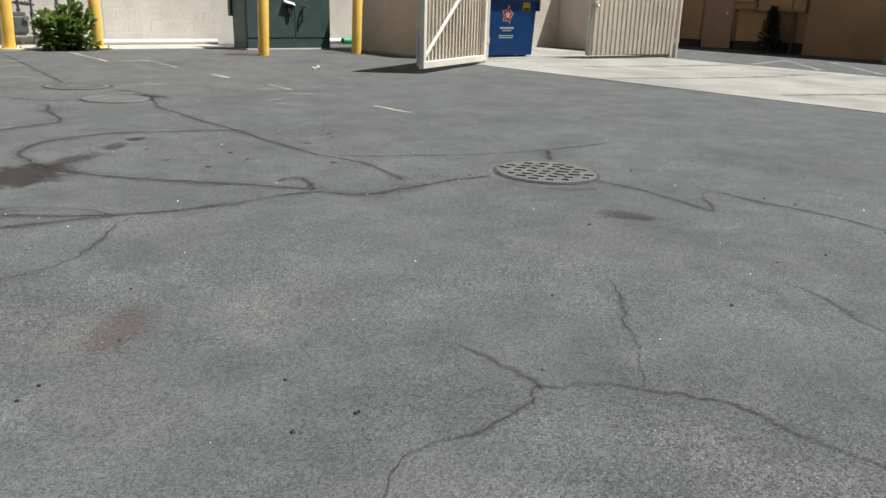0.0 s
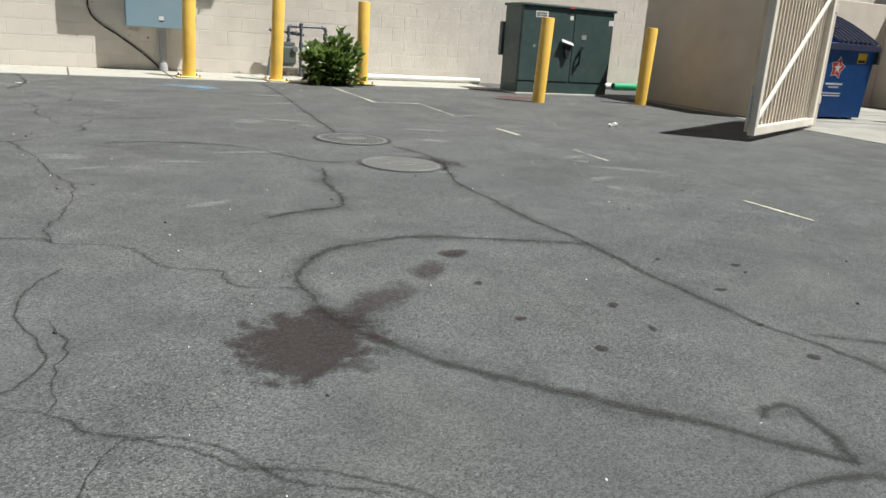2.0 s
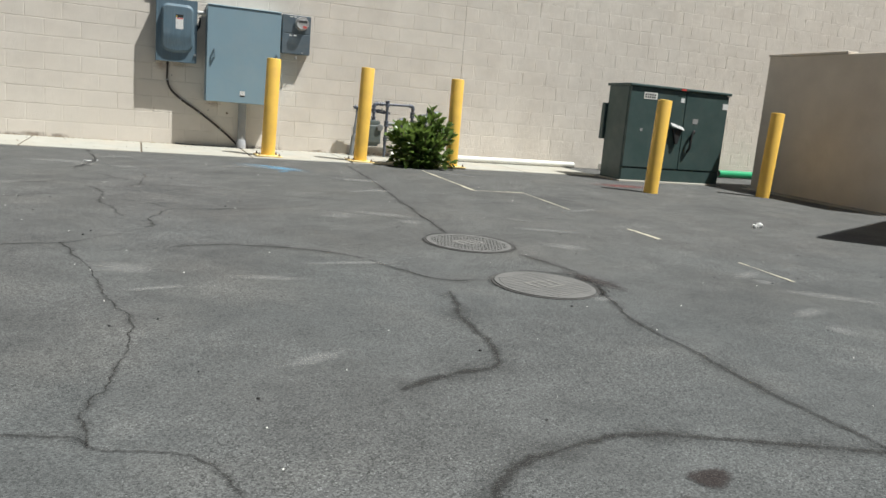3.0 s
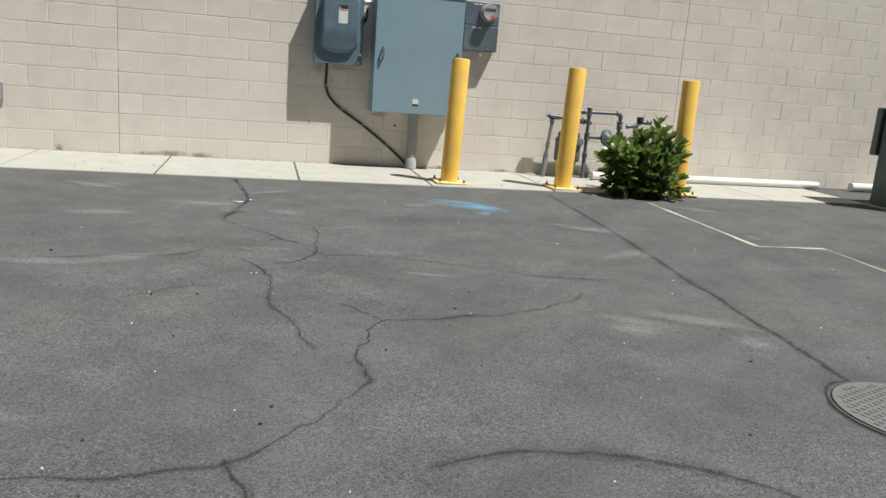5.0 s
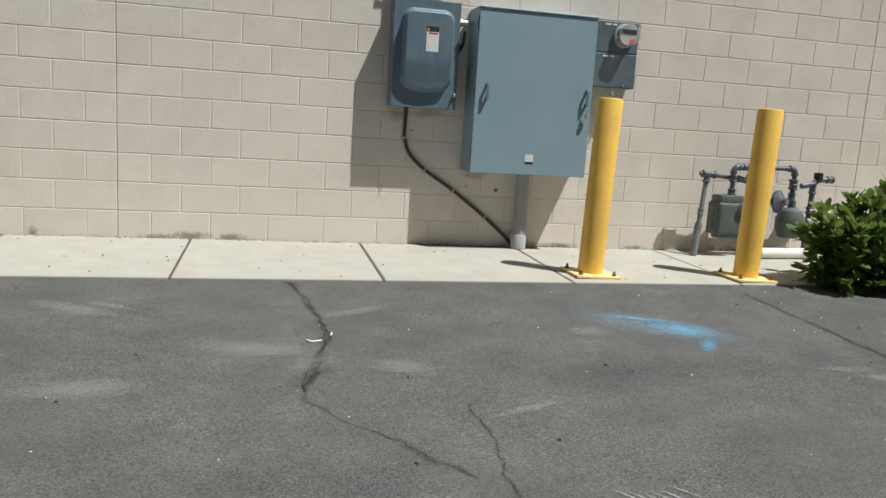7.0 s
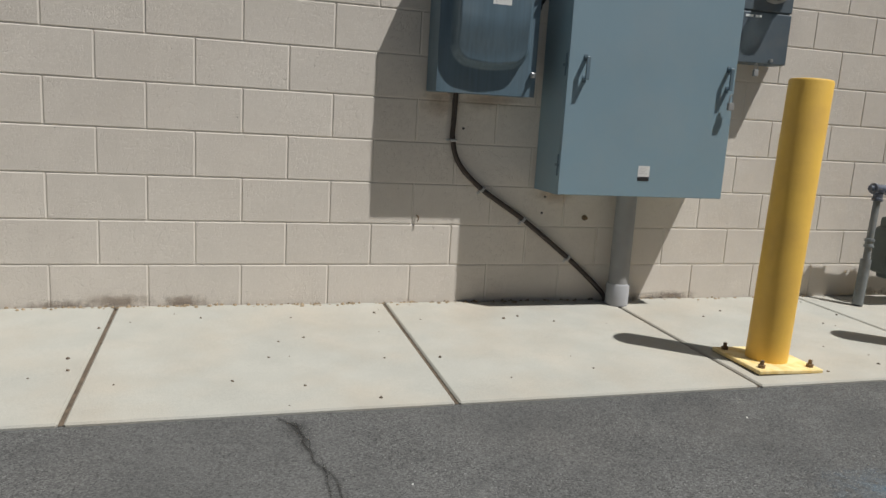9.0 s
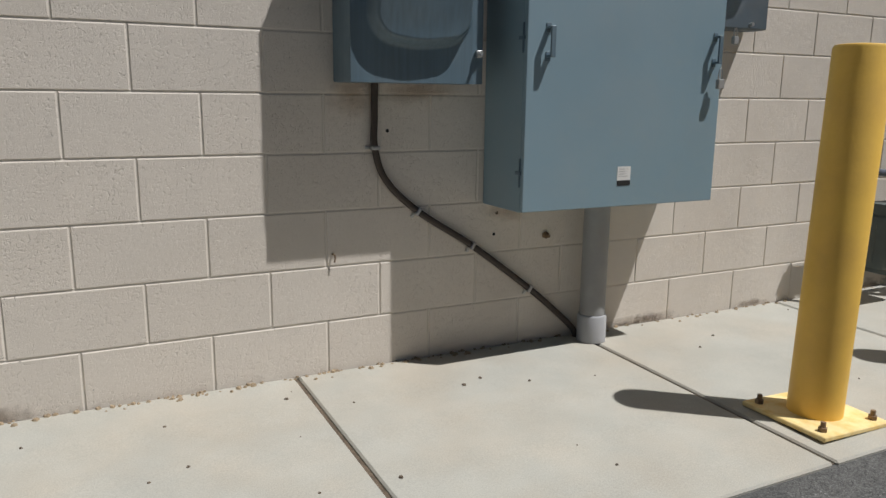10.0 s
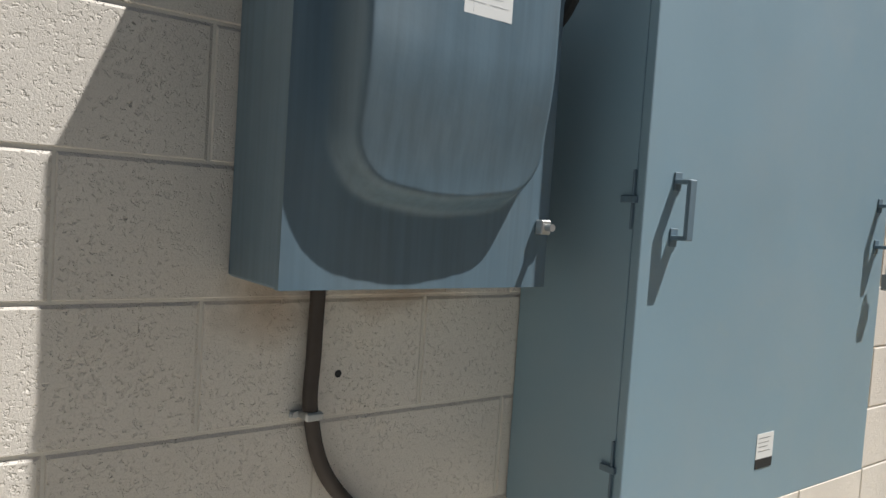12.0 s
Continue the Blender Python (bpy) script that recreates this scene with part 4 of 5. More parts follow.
# ---- dumpster ----
def dumpster():
    x0, x1, yf, yb, zg = 9.10, 10.93, -4.30, -3.05, ground_z(0, -4.2) + 0.01
    e = thing("dumpster", (x0 + x1) / 2, yf, zg, "blue steel dumpster with ribbed plastic lids, one lid ajar", "dumpster")
    w, d = (x1 - x0) / 2, yb - yf
    bm = fresh()
    v = [bm.verts.new(p) for p in ((-w + 0.10, 0.06, 0.03), (w - 0.10, 0.06, 0.03), (w - 0.10, d - 0.05, 0.03), (-w + 0.10, d - 0.05, 0.03), (-w, 0, 1.02), (w, 0, 1.02), (w, d, 1.53), (-w, d, 1.53))]
    v[0].co.x, v[1].co.x, v[2].co.x = -w + 0.02, w - 0.01, w - 0.05
    for f in ((0, 1, 5, 4), (1, 2, 6, 5), (2, 3, 7, 6), (3, 0, 4, 7), (3, 2, 1, 0)):
        bm.faces.new([v[i] for i in f])
    bmesh.ops.solidify(bm, geom=bm.faces[:], thickness=0.012)
    body = part("body", bm, BLUE, e)
    bm = fresh()
    box(bm, -w - 0.03, w + 0.03, -0.045, 0.012, 0.97, 1.06, 0.008)
    part("front_rim", bm, LIDBLUE, e)
    for s in (-1, 1):
        bm = fresh()
        vs = box(bm, s * w - 0.025, s * w + 0.025, 0.014, d, 0.985, 1.055, 0.006)
        for p in vs:
            p.co.z += 0.51 * p.co.y / d
        part("side_rim", bm, LIDBLUE, e)
        bm = fresh()
        box(bm, s * (w + 0.045) - 0.03, s * (w + 0.045) + 0.03, 0.25, 0.95, 0.62, 0.76, 0.006)
        part("fork_pocket", bm, BLUE, e)
        for y in (0.14, d - 0.16):
            bm = fresh()
            box(bm, s * (w - 0.17) - 0.06, s * (w - 0.17) + 0.06, y - 0.05, y + 0.05, 0.0, 0.075, 0.01)
            part("foot", bm, BLUE, e)
    for a, b, lift in ((-w + 0.01, -0.01, 0.16), (0.01, w + 0.02, 0.0)):
        bm = fresh()
        n = 9
        rings = []
        for j in range(9):
            t = j / 8
            y = -0.05 + (d + 0.05) * t
            z = 1.065 + 0.53 * t + 0.075 * math.sin(math.pi * t) + lift * (1 - t)
            row = []
            for i in range(n * 4 + 1):
                x = a + (b - a) * i / (n * 4)
                row.append(bm.verts.new((x, y, z + (0.028 if i % 4 in (1, 2) else 0.0))))
            rings.append(row)
        for r0, r1 in zip(rings, rings[1:]):
            for i in range(len(r0) - 1):
                bm.faces.new((r0[i], r0[i + 1], r1[i + 1], r1[i]))
        bmesh.ops.solidify(bm, geom=bm.faces[:], thickness=0.012)
        part("lid", bm, LIDBLUE, e, "ribbed dark plastic lid")
    bm = fresh()
    box(bm, w, w + 0.05, -0.05, 0.03, 0.80, 1.03, 0.006)
    part("lid_latch", bm, BLACK, e)
    F = lambda x, z, off=0.0: Vector((x, 0.06 * (1.02 - z) / 0.96 - 0.002 - off, z))
    def decal(name, pts, mt, off, parent, label=""):
        b = fresh()
        b.faces.new([b.verts.new(F(x, z, off)) for x, z in pts])
        bmesh.ops.solidify(b, geom=b.faces[:], thickness=0.001)
        return part(name, b, mt, parent, label)
    cx, cz = 0.17, 0.72
    star = lambda r, q, o=0: [(cx + (r if k % 2 == 0 else q) * math.sin(math.pi * k / 5 + o), cz + (r if k % 2 == 0 else q) * math.cos(math.pi * k / 5 + o)) for k in range(10)]
    logo = decal("emblem", star(0.165, 0.10, 0.15), WHITE, 0.001, body, "red and white star emblem")
    decal("emblem_red", star(0.148, 0.085, 0.15), RED, 0.003, logo)
    decal("emblem_middle", star(0.085, 0.035, 0.0), WHITE, 0.005, logo)
    for x0_, x1_, z in ((0.0, 0.36, 0.50), (0.07, 0.29, 0.455), (-0.02, 0.37, 0.37), (-0.01, 0.36, 0.335)):
        hh = 0.028 if z in (0.50,) else 0.016
        decal("lettering", [(x0_, z - hh / 2), (x1_, z - hh / 2), (x1_, z + hh / 2), (x0_, z + hh / 2)], WHITE, 0.001, logo)
    st = decal("sticker", [(0.55, 0.80), (0.74, 0.80), (0.74, 0.94), (0.55, 0.94)], ORANGE, 0.001, body, "yellow warning label")
    decal("print", [(0.57, 0.81), (0.72, 0.81), (0.72, 0.845), (0.57, 0.845)], BLACK, 0.003, st)


dumpster()

# ---- brown building across the yard ----
BX = 20.0
brown = thing("neighbour_building", BX, 0, 0, "brown stucco building with a flush door, in shade", "building")
bm = fresh()
box(bm, 0, 12, -40, -1.5, -1, 4.6, 0.02)
part("wall", bm, BROWN, brown)
bm = fresh()
box(bm, -0.06, 0.3, -40, -1.5, 4.601, 4.75, 0.02)
part("roof_edge", bm, BROWN2, brown)
# dark strip painted in for shaded ground and planter soil along the foot
bm = fresh()
box(bm, -0.03, -0.003, -40, -1.52, -0.9, 0.16, 0.008)
part("plinth", bm, mat("shade_and_soil_dark", (0.05, 0.035, 0.028), 0.95, var=0.3, scale=3), brown)
bm = fresh()
box(bm, -0.05, -0.003, -40, -1.5, 2.72, 2.80, 0.008)
part("band", bm, BROWN2, brown)
def front(name, y0, y1, z0, z1, out, material, parent=brown, back=0.003, label=""):
    """A piece of the brown front that stands out from it."""
    bm = fresh()
    box(bm, -out, -back, y0, y1, z0, z1, 0.012)
    return part(name, bm, material, parent, label)


front("pilaster", -4.14, -3.56, 1.14, 4.6, 0.34, BROWN)
front("pilaster_foot", -4.14, -3.56, 0.97, 1.139, 0.22, BROWN)
front("panel", -5.06, -4.16, 0.93, 1.70, 0.20, BROWN)
front("panel", -5.40, -5.08, 0.93, 1.70, 0.20, BROWN)
front("ledge", -5.42, -4.15, 0.885, 0.928, 0.24, BROWN2)
front("panel", -7.6, -5.42, -0.4, 1.70, 0.10, BROWN)
front("window_sill", -7.2, -4.16, 1.702, 1.75, 0.26, BROWN)
win = front("window", -7.1, -4.30, 1.76, 3.2, 0.05, mat("brown_glass", (0.05, 0.035, 0.025), 0.12, var=0.1))
for y in (-7.1, -5.7, -4.36):
    front("mullion", y, y + 0.06, 1.76, 3.2, 0.10, BROWN2, win, 0.051)
front("door_frame", -3.56, -2.52, -0.06, 1.80, 0.03, BROWN2)
dr = front("door", -3.46, -2.60, -0.05, 1.72, 0.045, BROWNDOOR, brown, 0.031, "flush brown door")
bm = fresh()
cyl(bm, (-0.046, -3.30, 0.86), (-0.10, -3.30, 0.86), 0.03, seg=14)
part("knob", bm, STEEL, dr)
for y, z0, z1 in ((-3.52, 0.9, 4.5), (-5.10, -0.1, 0.88), (-9.5, 0.0, 4.5)):
    bm = fresh()
    cyl(bm, (-0.06, y, z0), (-0.06, y, z1), 0.035, seg=12)
    part("downpipe", bm, BROWN2, brown)

# balcony on the block building
bal = thing("balcony", 19.5, 0, 3.35, "pale steel balcony high on the block wall", "balcony")
bm = fresh()
box(bm, -1.0, 1.6, -1.0, -0.004, 0, 0.12, 0.01)
part("floor_plate", bm, GATE, bal)
for z in (0.5, 0.95):
    bm = fresh()
    box(bm, -1.0, 1.6, -1.0, -0.95, z, z + 0.05, 0.004)
    part("rail", bm, GATE, bal)
for x in (-1.0, -0.15, 0.7, 1.55):
    bm = fresh()
    box(bm, x, x + 0.05, -0.995, -0.955, 0.121, 0.949, 0.003)
    part("post", bm, GATE, bal)
e = thing("window_1", 18.6, 0, 2.4, "dark window opening in the block wall", "window", kind="structure")
bm = fresh()
box(bm, -0.72, 0.72, -0.012, -0.002, -0.36, 0.36)
part("pane", bm, mat("dark_pane", (0.10, 0.085, 0.07), 0.35, var=0.1), e)
bm = fresh()
for a in ((-0.78, 0.78, 0.361, 0.42), (-0.78, 0.78, -0.42, -0.361), (-0.78, -0.721, -0.36, 0.36), (0.721, 0.78, -0.36, 0.36)):
    box(bm, a[0], a[1], -0.03, -0.002, a[2], a[3], 0.004)
part("window_frame", bm, STUCCO, e)
e = thing("downspout", 21.0, -0.06, 0, "pale downspout on the block wall", "downspout")
bm = fresh()
cyl(bm, (0, 0, 0), (0, 0, 7), 0.05, seg=14)
part("pipe", bm, GATE, e)

# wall lamp above the enclosure
e = thing("wall_lamp", 13.98, 0, 4.15, "dark wall lamp high on the block wall", "wall lamp")
bm = fresh()
box(bm, -0.12, 0.12, -0.05, -0.004, -0.15, 0.15, 0.01)
part("back_plate", bm, IRON, e)
bm = fresh()
box(bm, -0.15, 0.15, -0.32, -0.051, -0.14, 0.14, 0.02)
part("housing", bm, IRON, e)

# ---- manholes ----
WORNLETTER = mat("worn_letter", (0.21, 0.205, 0.19), 0.8, var=0.25, scale=40)
RIM = mat("dark_iron_rim", (0.062, 0.060, 0.057), 0.85, var=0.3, scale=12, grain=0.2, grain_scale=150)
HOLE = mat("painted_hole_dark", (0.008, 0.008, 0.008), 1.0, spec=0.0)
PALELID = mat("worn_iron", (0.105, 0.105, 0.099), 0.85, metal=0.0, var=0.35, scale=9, grain=0.15, grain_scale=150, bump=0.3, bump_scale=150)
def manhole(x, y, r, style, label):
    e = thing("manhole_cover", x, y, ground_z(x, y), label, "manhole cover", "manhole covers")
    e.rotation_euler = (math.atan(SLOPE), 0, 0.4)
    bm = fresh()
    lathe(bm, [(r + 0.018, 0.001), (r + 0.016, 0.0035), (r + 0.006, 0.004), (r + 0.005, 0.001)], 48)
    part("ring", bm, RIM, e, "dark iron rim")
    bm = fresh()
    lathe(bm, [(r, 0.001), (r, 0.006), (0.0, 0.006)], 48)
    lid = part("lid", bm, PALELID if style == "grate" else LIDGREY, e)
    bm = fresh()
    rng = random.Random(int(100 * x))
    if style == "grate":
        step = 0.078
        n = int(r / step) + 1
        for i in range(-n, n + 1):
            for j in range(-n, n + 1):
                a, b = i * step + (step / 2 if j % 2 else 0) + rng.uniform(-0.008, 0.008), j * step + rng.uniform(-0.008, 0.008)
                if math.hypot(a, b) < r - 0.035:
                    m = Matrix.Translation((a, b, 0)) @ Matrix.Rotation(radians(-80 + rng.uniform(-16, 16)), 4, "Z")
                    s = rng.uniform(0.7, 1.35)
                    # each slot is a matt black plate on the lid; its inner shade is painted
                    slot = fresh()
                    box(slot, -0.026 * s, 0.026 * s, -0.0140, 0.0140, 0.0055, 0.0070, 0.0, m)
                    part("slot", slot, HOLE, lid)
        bm.free()
    else:
        step = 0.030
        n = int(r / step) + 1
        for i in range(-n, n + 1):
            for j in range(-n, n + 1):
                a, b = i * step, j * step
                if math.hypot(a, b) < r - 0.03 and style == "waffle" and not (abs(b) < 0.05 and abs(a) < 0.12):
                    box(bm, a - 0.009, a + 0.009, b - 0.009, b + 0.009, 0.006, 0.0085)
        if style == "plain":
            for j in range(-n + 1, n):
                b = j * 0.024
                if abs(b) < r - 0.03:
                    reach = math.sqrt((r - 0.025) ** 2 - b * b)
                    box(bm, -reach, reach, b - 0.005, b + 0.005, 0.006, 0.0078)
        tagged(part("raised_pattern", bm, LIDGREY, lid), kind="stuff")
        bm = fresh()
        for k in range(4):
            box(bm, -0.10 + 0.055 * k, -0.085 + 0.055 * k, -0.04 - 0.01 * (k % 2), 0.045, 0.006, 0.0092)
        box(bm, -0.10, 0.02, 0.050, 0.060, 0.006, 0.0092)
        box(bm, -0.04, 0.09, -0.065, -0.056, 0.006, 0.0092)
        part("lettering", bm, WORNLETTER, lid, "worn pale cast letters")
    return e


manhole(3.27, -11.03, 0.285, "grate", "round iron manhole cover with dark slots in the asphalt")
manhole(2.34, -7.05, 0.262, "plain", "round dusty grey manhole cover with cast letters")
manhole(2.36, -6.02, 0.275, "waffle", "round dusty grey manhole cover with a waffle pattern")

# ---- cracks, tar lines, stains and marks ----
RNG = random.Random(4)


def ribbon(name, pts, width, material, label, category, wander=0.02, group="", lift=0.0035, steps=22, taper=True):
    """A thin line of tar, dirt or paint along the ground, through a few turning points."""
    line = smooth_path([(x, y, 0) for x, y in pts], steps)
    bm = fresh()
    uvl = bm.loops.layers.uv.new("UVMap")
    rows = []
    off = RNG.uniform(0, 100)
    for i, c in enumerate(line):
        d = (line[min(i + 1, len(line) - 1)] - line[max(i - 1, 0)]).normalized()
        n = Vector((-d.y, d.x, 0))
        q = c + n * wander * (noise.noise(Vector((c.x * 4.5 + off, c.y * 4.5, 0))) + 0.45 * noise.noise(Vector((c.x * 17 + off, c.y * 17, 3))) + 0.16 * noise.noise(Vector((c.x * 41 + off, c.y * 41, 5))))
        end = min(i, len(line) - 1 - i) / 5.0
        w = width / 2 * (0.75 + 0.9 * max(-0.6, noise.noise(Vector((c.x * 3 + off, c.y * 3, 7))))) * (min(1.0, 0.25 + end) if taper else 1.0)
        rows.append([bm.verts.new((p.x, p.y, ground_z(p.x, p.y) + lift)) for p in (q - n * w * 3, q - n * w, q, q + n * w, q + n * w * 3)])
    for a, b in zip(rows, rows[1:]):
        for k in range(4):
            f = bm.faces.new((a[k], a[k + 1], b[k + 1], b[k]))
            for lp in f.loops:
                lp[uvl].uv = (0.0 if lp.vert in (a[2], b[2]) else 3.0 if lp.vert in (a[0], b[0], a[4], b[4]) else 1.0, 0)
    bmesh.ops.recalc_face_normals(bm, faces=bm.faces)
    return tagged(link(name, bm, material), label, category, group)


def patch(name, x, y, rx, ry, turn, material, label, category, lift=0.005, group=""):
    """A ragged stain on the ground."""
    bm = fresh()
    uvl = bm.loops.layers.uv.new("UVMap")
    m = Matrix.Rotation(radians(turn), 3, "Z")
    seg, rings = 32, 6
    def at(r, a):
        p = m @ Vector((rx * r * math.cos(a), ry * r * math.sin(a), 0))
        return bm.verts.new((x + p.x, y + p.y, ground_z(0, y + p.y) + lift))
    c = at(0, 0)
    prev, pr = None, 0.0
    for k in range(1, rings + 1):
        r = k / rings
        ring = [at(r, 2 * math.pi * i / seg) for i in range(seg)]
        for i in range(seg):
            j = (i + 1) % seg
            f = bm.faces.new((c, ring[i], ring[j]) if prev is None else (prev[i], ring[i], ring[j], prev[j]))
            for lp in f.loops:
                lp[uvl].uv = (r if lp.vert in (ring[i], ring[j]) else pr, 0)
        prev, pr = ring, r
    return tagged(link(name, bm, material), label, category, group)


def tar(pts, width=0.05, wander=0.02):
    return ribbon("tar_line", pts, width, TAR, "dark tar-filled crack in the asphalt", "tar line", wander, "tar lines")


def crack(pts, width=0.022, wander=0.036):
    return ribbon("crack", pts, width * 0.68, CRACK, "thin jagged crack in the asphalt", "crack", wander, "cracks in the asphalt")


# tar lines
tar([(2.72, -1.45), (2.62, -2.85), (2.47, -4.3), (2.38, -5.2), (2.33, -5.75)], 0.05)
tar([(2.56, -6.35), (2.66, -6.7), (2.63, -7.1), (2.47, -7.55), (2.44, -8.1), (2.43, -8.6), (2.46, -8.95), (2.43, -9.4), (2.45, -9.9), (2.53, -10.3), (2.46, -10.75)], 0.06)
tar([(2.46, -8.95), (2.1, -8.82), (1.7, -8.69), (1.34, -8.77), (1.13, -8.95), (1.06, -9.2), (1.08, -9.5), (1.2, -9.78), (1.4, -10.06), (1.7, -10.36), (1.96, -10.66)], 0.075)
tar([(0.1, -10.31), (0.41, -10.34), (0.7, -10.38), (1.04, -10.59), (1.39, -10.68), (1.88, -10.69), (2.12, -10.88), (2.58, -10.89), (2.92, -10.93)], 0.06)
tar([(0.05, -10.56), (0.4, -10.52), (0.74, -10.55), (1.04, -10.6)], 0.055)
tar([(1.90, -10.42), (2.03, -10.40), (2.02, -10.51), (1.95, -10.67)], 0.07)
tar([(2.53, -10.06), (2.97, -10.31), (3.37, -10.49), (3.8, -10.59), (4.38, -10.65)], 0.03)
tar([(3.79, -10.6), (3.56, -10.84)], 0.08)
tar([(3.34, -11.32), (3.35, -11.6), (3.30, -11.9), (3.26, -12.06)], 0.04)
tar([(3.27, -12.06), (3.62, -11.82), (3.66, -12.1), (3.67, -12.5), (3.6, -12.9)], 0.035)
tar([(1.77, -7.15), (1.66, -7.54), (1.64, -7.83), (1.56, -8.09), (1.34, -8.16), (1.15, -8.27)], 0.07)
tar([(2.05, -6.95), (1.77, -6.9), (1.44, -6.37), (0.92, -6.15), (0.56, -6.22)], 0.035)
tar([(0.31, -8.8), (0.19, -9.07), (0.21, -9.3), (0.27, -9.55), (0.20, -9.70), (0.05, -9.72)], 0.016)
# thin cracks
crack([(0.44, -10.02), (0.62, -10.18), (0.93, -10.4), (1.04, -10.59)])
crack([(1.08, -10.64), (0.95, -10.82), (0.76, -11.0), (0.65, -11.09), (0.40, -11.16), (0.1, -11.3)], 0.03)
crack([(0.70, -12.75), (0.93, -12.68), (1.22, -12.71), (1.31, -12.68), (1.48, -12.82), (1.58, -12.98), (1.60, -13.2), (1.62, -13.6)], 0.024)
crack([(1.31, -12.68), (1.33, -12.55), (1.30, -12.35)], 0.02)
crack([(1.51, -12.83), (1.66, -12.71), (1.83, -12.57), (2.08, -12.29)], 0.016)
crack([(2.58, -12.70), (2.5, -12.91), (2.35, -13.15)], 0.016)
crack([(-0.6, -8.2), (0.12, -8.38), (0.29, -8.49), (0.52, -8.58), (0.65, -8.86), (0.8, -8.96), (0.84, -9.12), (1.05, -9.2)])
crack([(0.02, -6.12), (0.19, -6.74), (0.29, -7.28), (0.38, -7.45), (0.33, -7.95), (0.26, -8.2), (0.29, -8.49)], 0.028)
crack([(-0.8, -6.2), (0.02, -6.12), (0.42, -5.69), (0.47, -5.40), (0.53, -5.16), (0.63, -5.02), (0.88, -5.0), (1.23, -4.92), (1.49, -4.8), (1.72, -4.62)], 0.028)
crack([(0.27, -9.28), (0.30, -9.6), (0.27, -9.86)], 0.02)
crack([(-0.2, -9.7), (0.2, -9.81), (0.4, -10.0), (0.58, -10.08), (0.72, -10.26), (0.9, -10.38)], 0.026)
crack([(0.43, -10.0), (0.33, -10.16), (0.22, -10.4)], 0.02)
crack([(-0.14, -1.26), (-0.11, -1.42), (0.0, -2.14), (0.0, -2.5), (-0.09, -2.83), (-0.13, -2.97), (-0.09, -3.12), (0.11, -3.40), (0.33, -3.69)], 0.026)
tar([(-0.12, -1.30), (-0.10, -1.45), (0.0, -2.0), (0.0, -2.45), (-0.08, -2.78), (-0.12, -3.0)], 0.06, 0.03)
crack([(0.44, -3.15), (0.45, -3.32), (0.43, -3.70), (0.37, -3.92), (0.30, -4.07), (0.18, -4.12)], 0.026)
crack([(0.02, -4.02), (0.08, -4.15), (0.16, -4.38), (0.14, -4.62), (0.16, -4.80), (0.20, -4.93), (0.26, -5.13), (0.31, -5.35)], 0.028)
crack([(-0.45, -4.72), (-0.24, -4.57), (-0.05, -4.52)], 0.016)
crack([(0.45, -4.80), (0.52, -4.87), (0.63, -5.02)], 0.018)
crack([(0.39, -3.90), (0.81, -3.97), (1.24, -4.10), (1.52, -4.28), (2.07, -4.36)], 0.022)
crack([(-1.0, -4.08), (-0.58, -4.03), (-0.37, -4.0), (-0.17, -3.88)], 0.018)
crack([(5.4, -9.1), (5.9, -9.2), (6.3, -9.55)], 0.03)
# broken tar seams round the manhole rims
def rim_seam(x, y, r, a0, a1, width=0.03):
    n = 7
    pts = [(x + r * math.cos(radians(a0 + (a1 - a0) * i / n)), y + r * math.sin(radians(a0 + (a1 - a0) * i / n))) for i in range(n + 1)]
    ribbon("tar_line", pts, width, TAR, "dark broken tar seam round a manhole rim", "tar line", 0.012, "tar lines", steps=8)


rim_seam(2.34, -7.05, 0.30, -55, 95, 0.05)
rim_seam(2.34, -7.05, 0.33, -30, 60, 0.03)
rim_seam(2.34, -7.05, 0.29, 130, 185, 0.022)
rim_seam(2.36, -6.02, 0.30, -75, 60, 0.032)
rim_seam(2.36, -6.02, 0.30, 95, 290, 0.024)
rim_seam(3.27, -11.03, 0.31, 150, 290, 0.016)
rim_seam(3.27, -11.03, 0.42, 190, 260, 0.02)
# stains
patch("oil_stain", 0.95, -9.63, 0.40, 0.30, 45, OIL, "dark dried oil stain on the asphalt", "stain")
patch("oil_stain", 1.27, -9.37, 0.34, 0.15, 38, SMEAR, "smeared oil stain on the asphalt", "stain")
patch("oil_stain", 1.57, -9.13, 0.21, 0.10, 40, SMEAR, "small dark oil stain on the asphalt", "stain")
patch("oil_stain", 1.77, -8.945, 0.10, 0.065, 20, OIL, "small dark oil spot on the asphalt", "stain")
patch("oil_stain", 2.86, -11.84, 0.20, 0.11, -60, SMEAR, "faint dark stain on the asphalt", "stain")
patch("red_stain", 0.64, -11.72, 0.30, 0.13, 48, RUSTRED, "faint reddish stain on the asphalt", "stain")
patch("red_stain", 6.08, -2.38, 0.52, 0.24, -4, REDPAINT, "reddish paint stain beside a bollard", "stain")
patch("tar_patch", 2.69, -6.98, 0.09, 0.32, 15, SMEAR, "dark tar round a manhole", "stain")
patch("blue_paint", 1.82, -2.26, 0.40, 0.25, -40, BLUESPRAY, "light blue spray paint mark on the asphalt", "paint mark")
patch("blue_paint", 1.66, -2.06, 0.40, 0.08, -20, BLUESPRAY, "light blue spray paint streak on the asphalt", "paint mark")
patch("blue_paint", 1.70, -2.20, 0.75, 0.34, -38, BLUEHAZE, "pale blue haze of spray paint on the asphalt", "paint mark", 0.0042)
patch("blue_paint", 1.80, -2.52, 0.24, 0.08, 53, BLUESPRAY, "light blue spray paint streak on the asphalt", "paint mark")
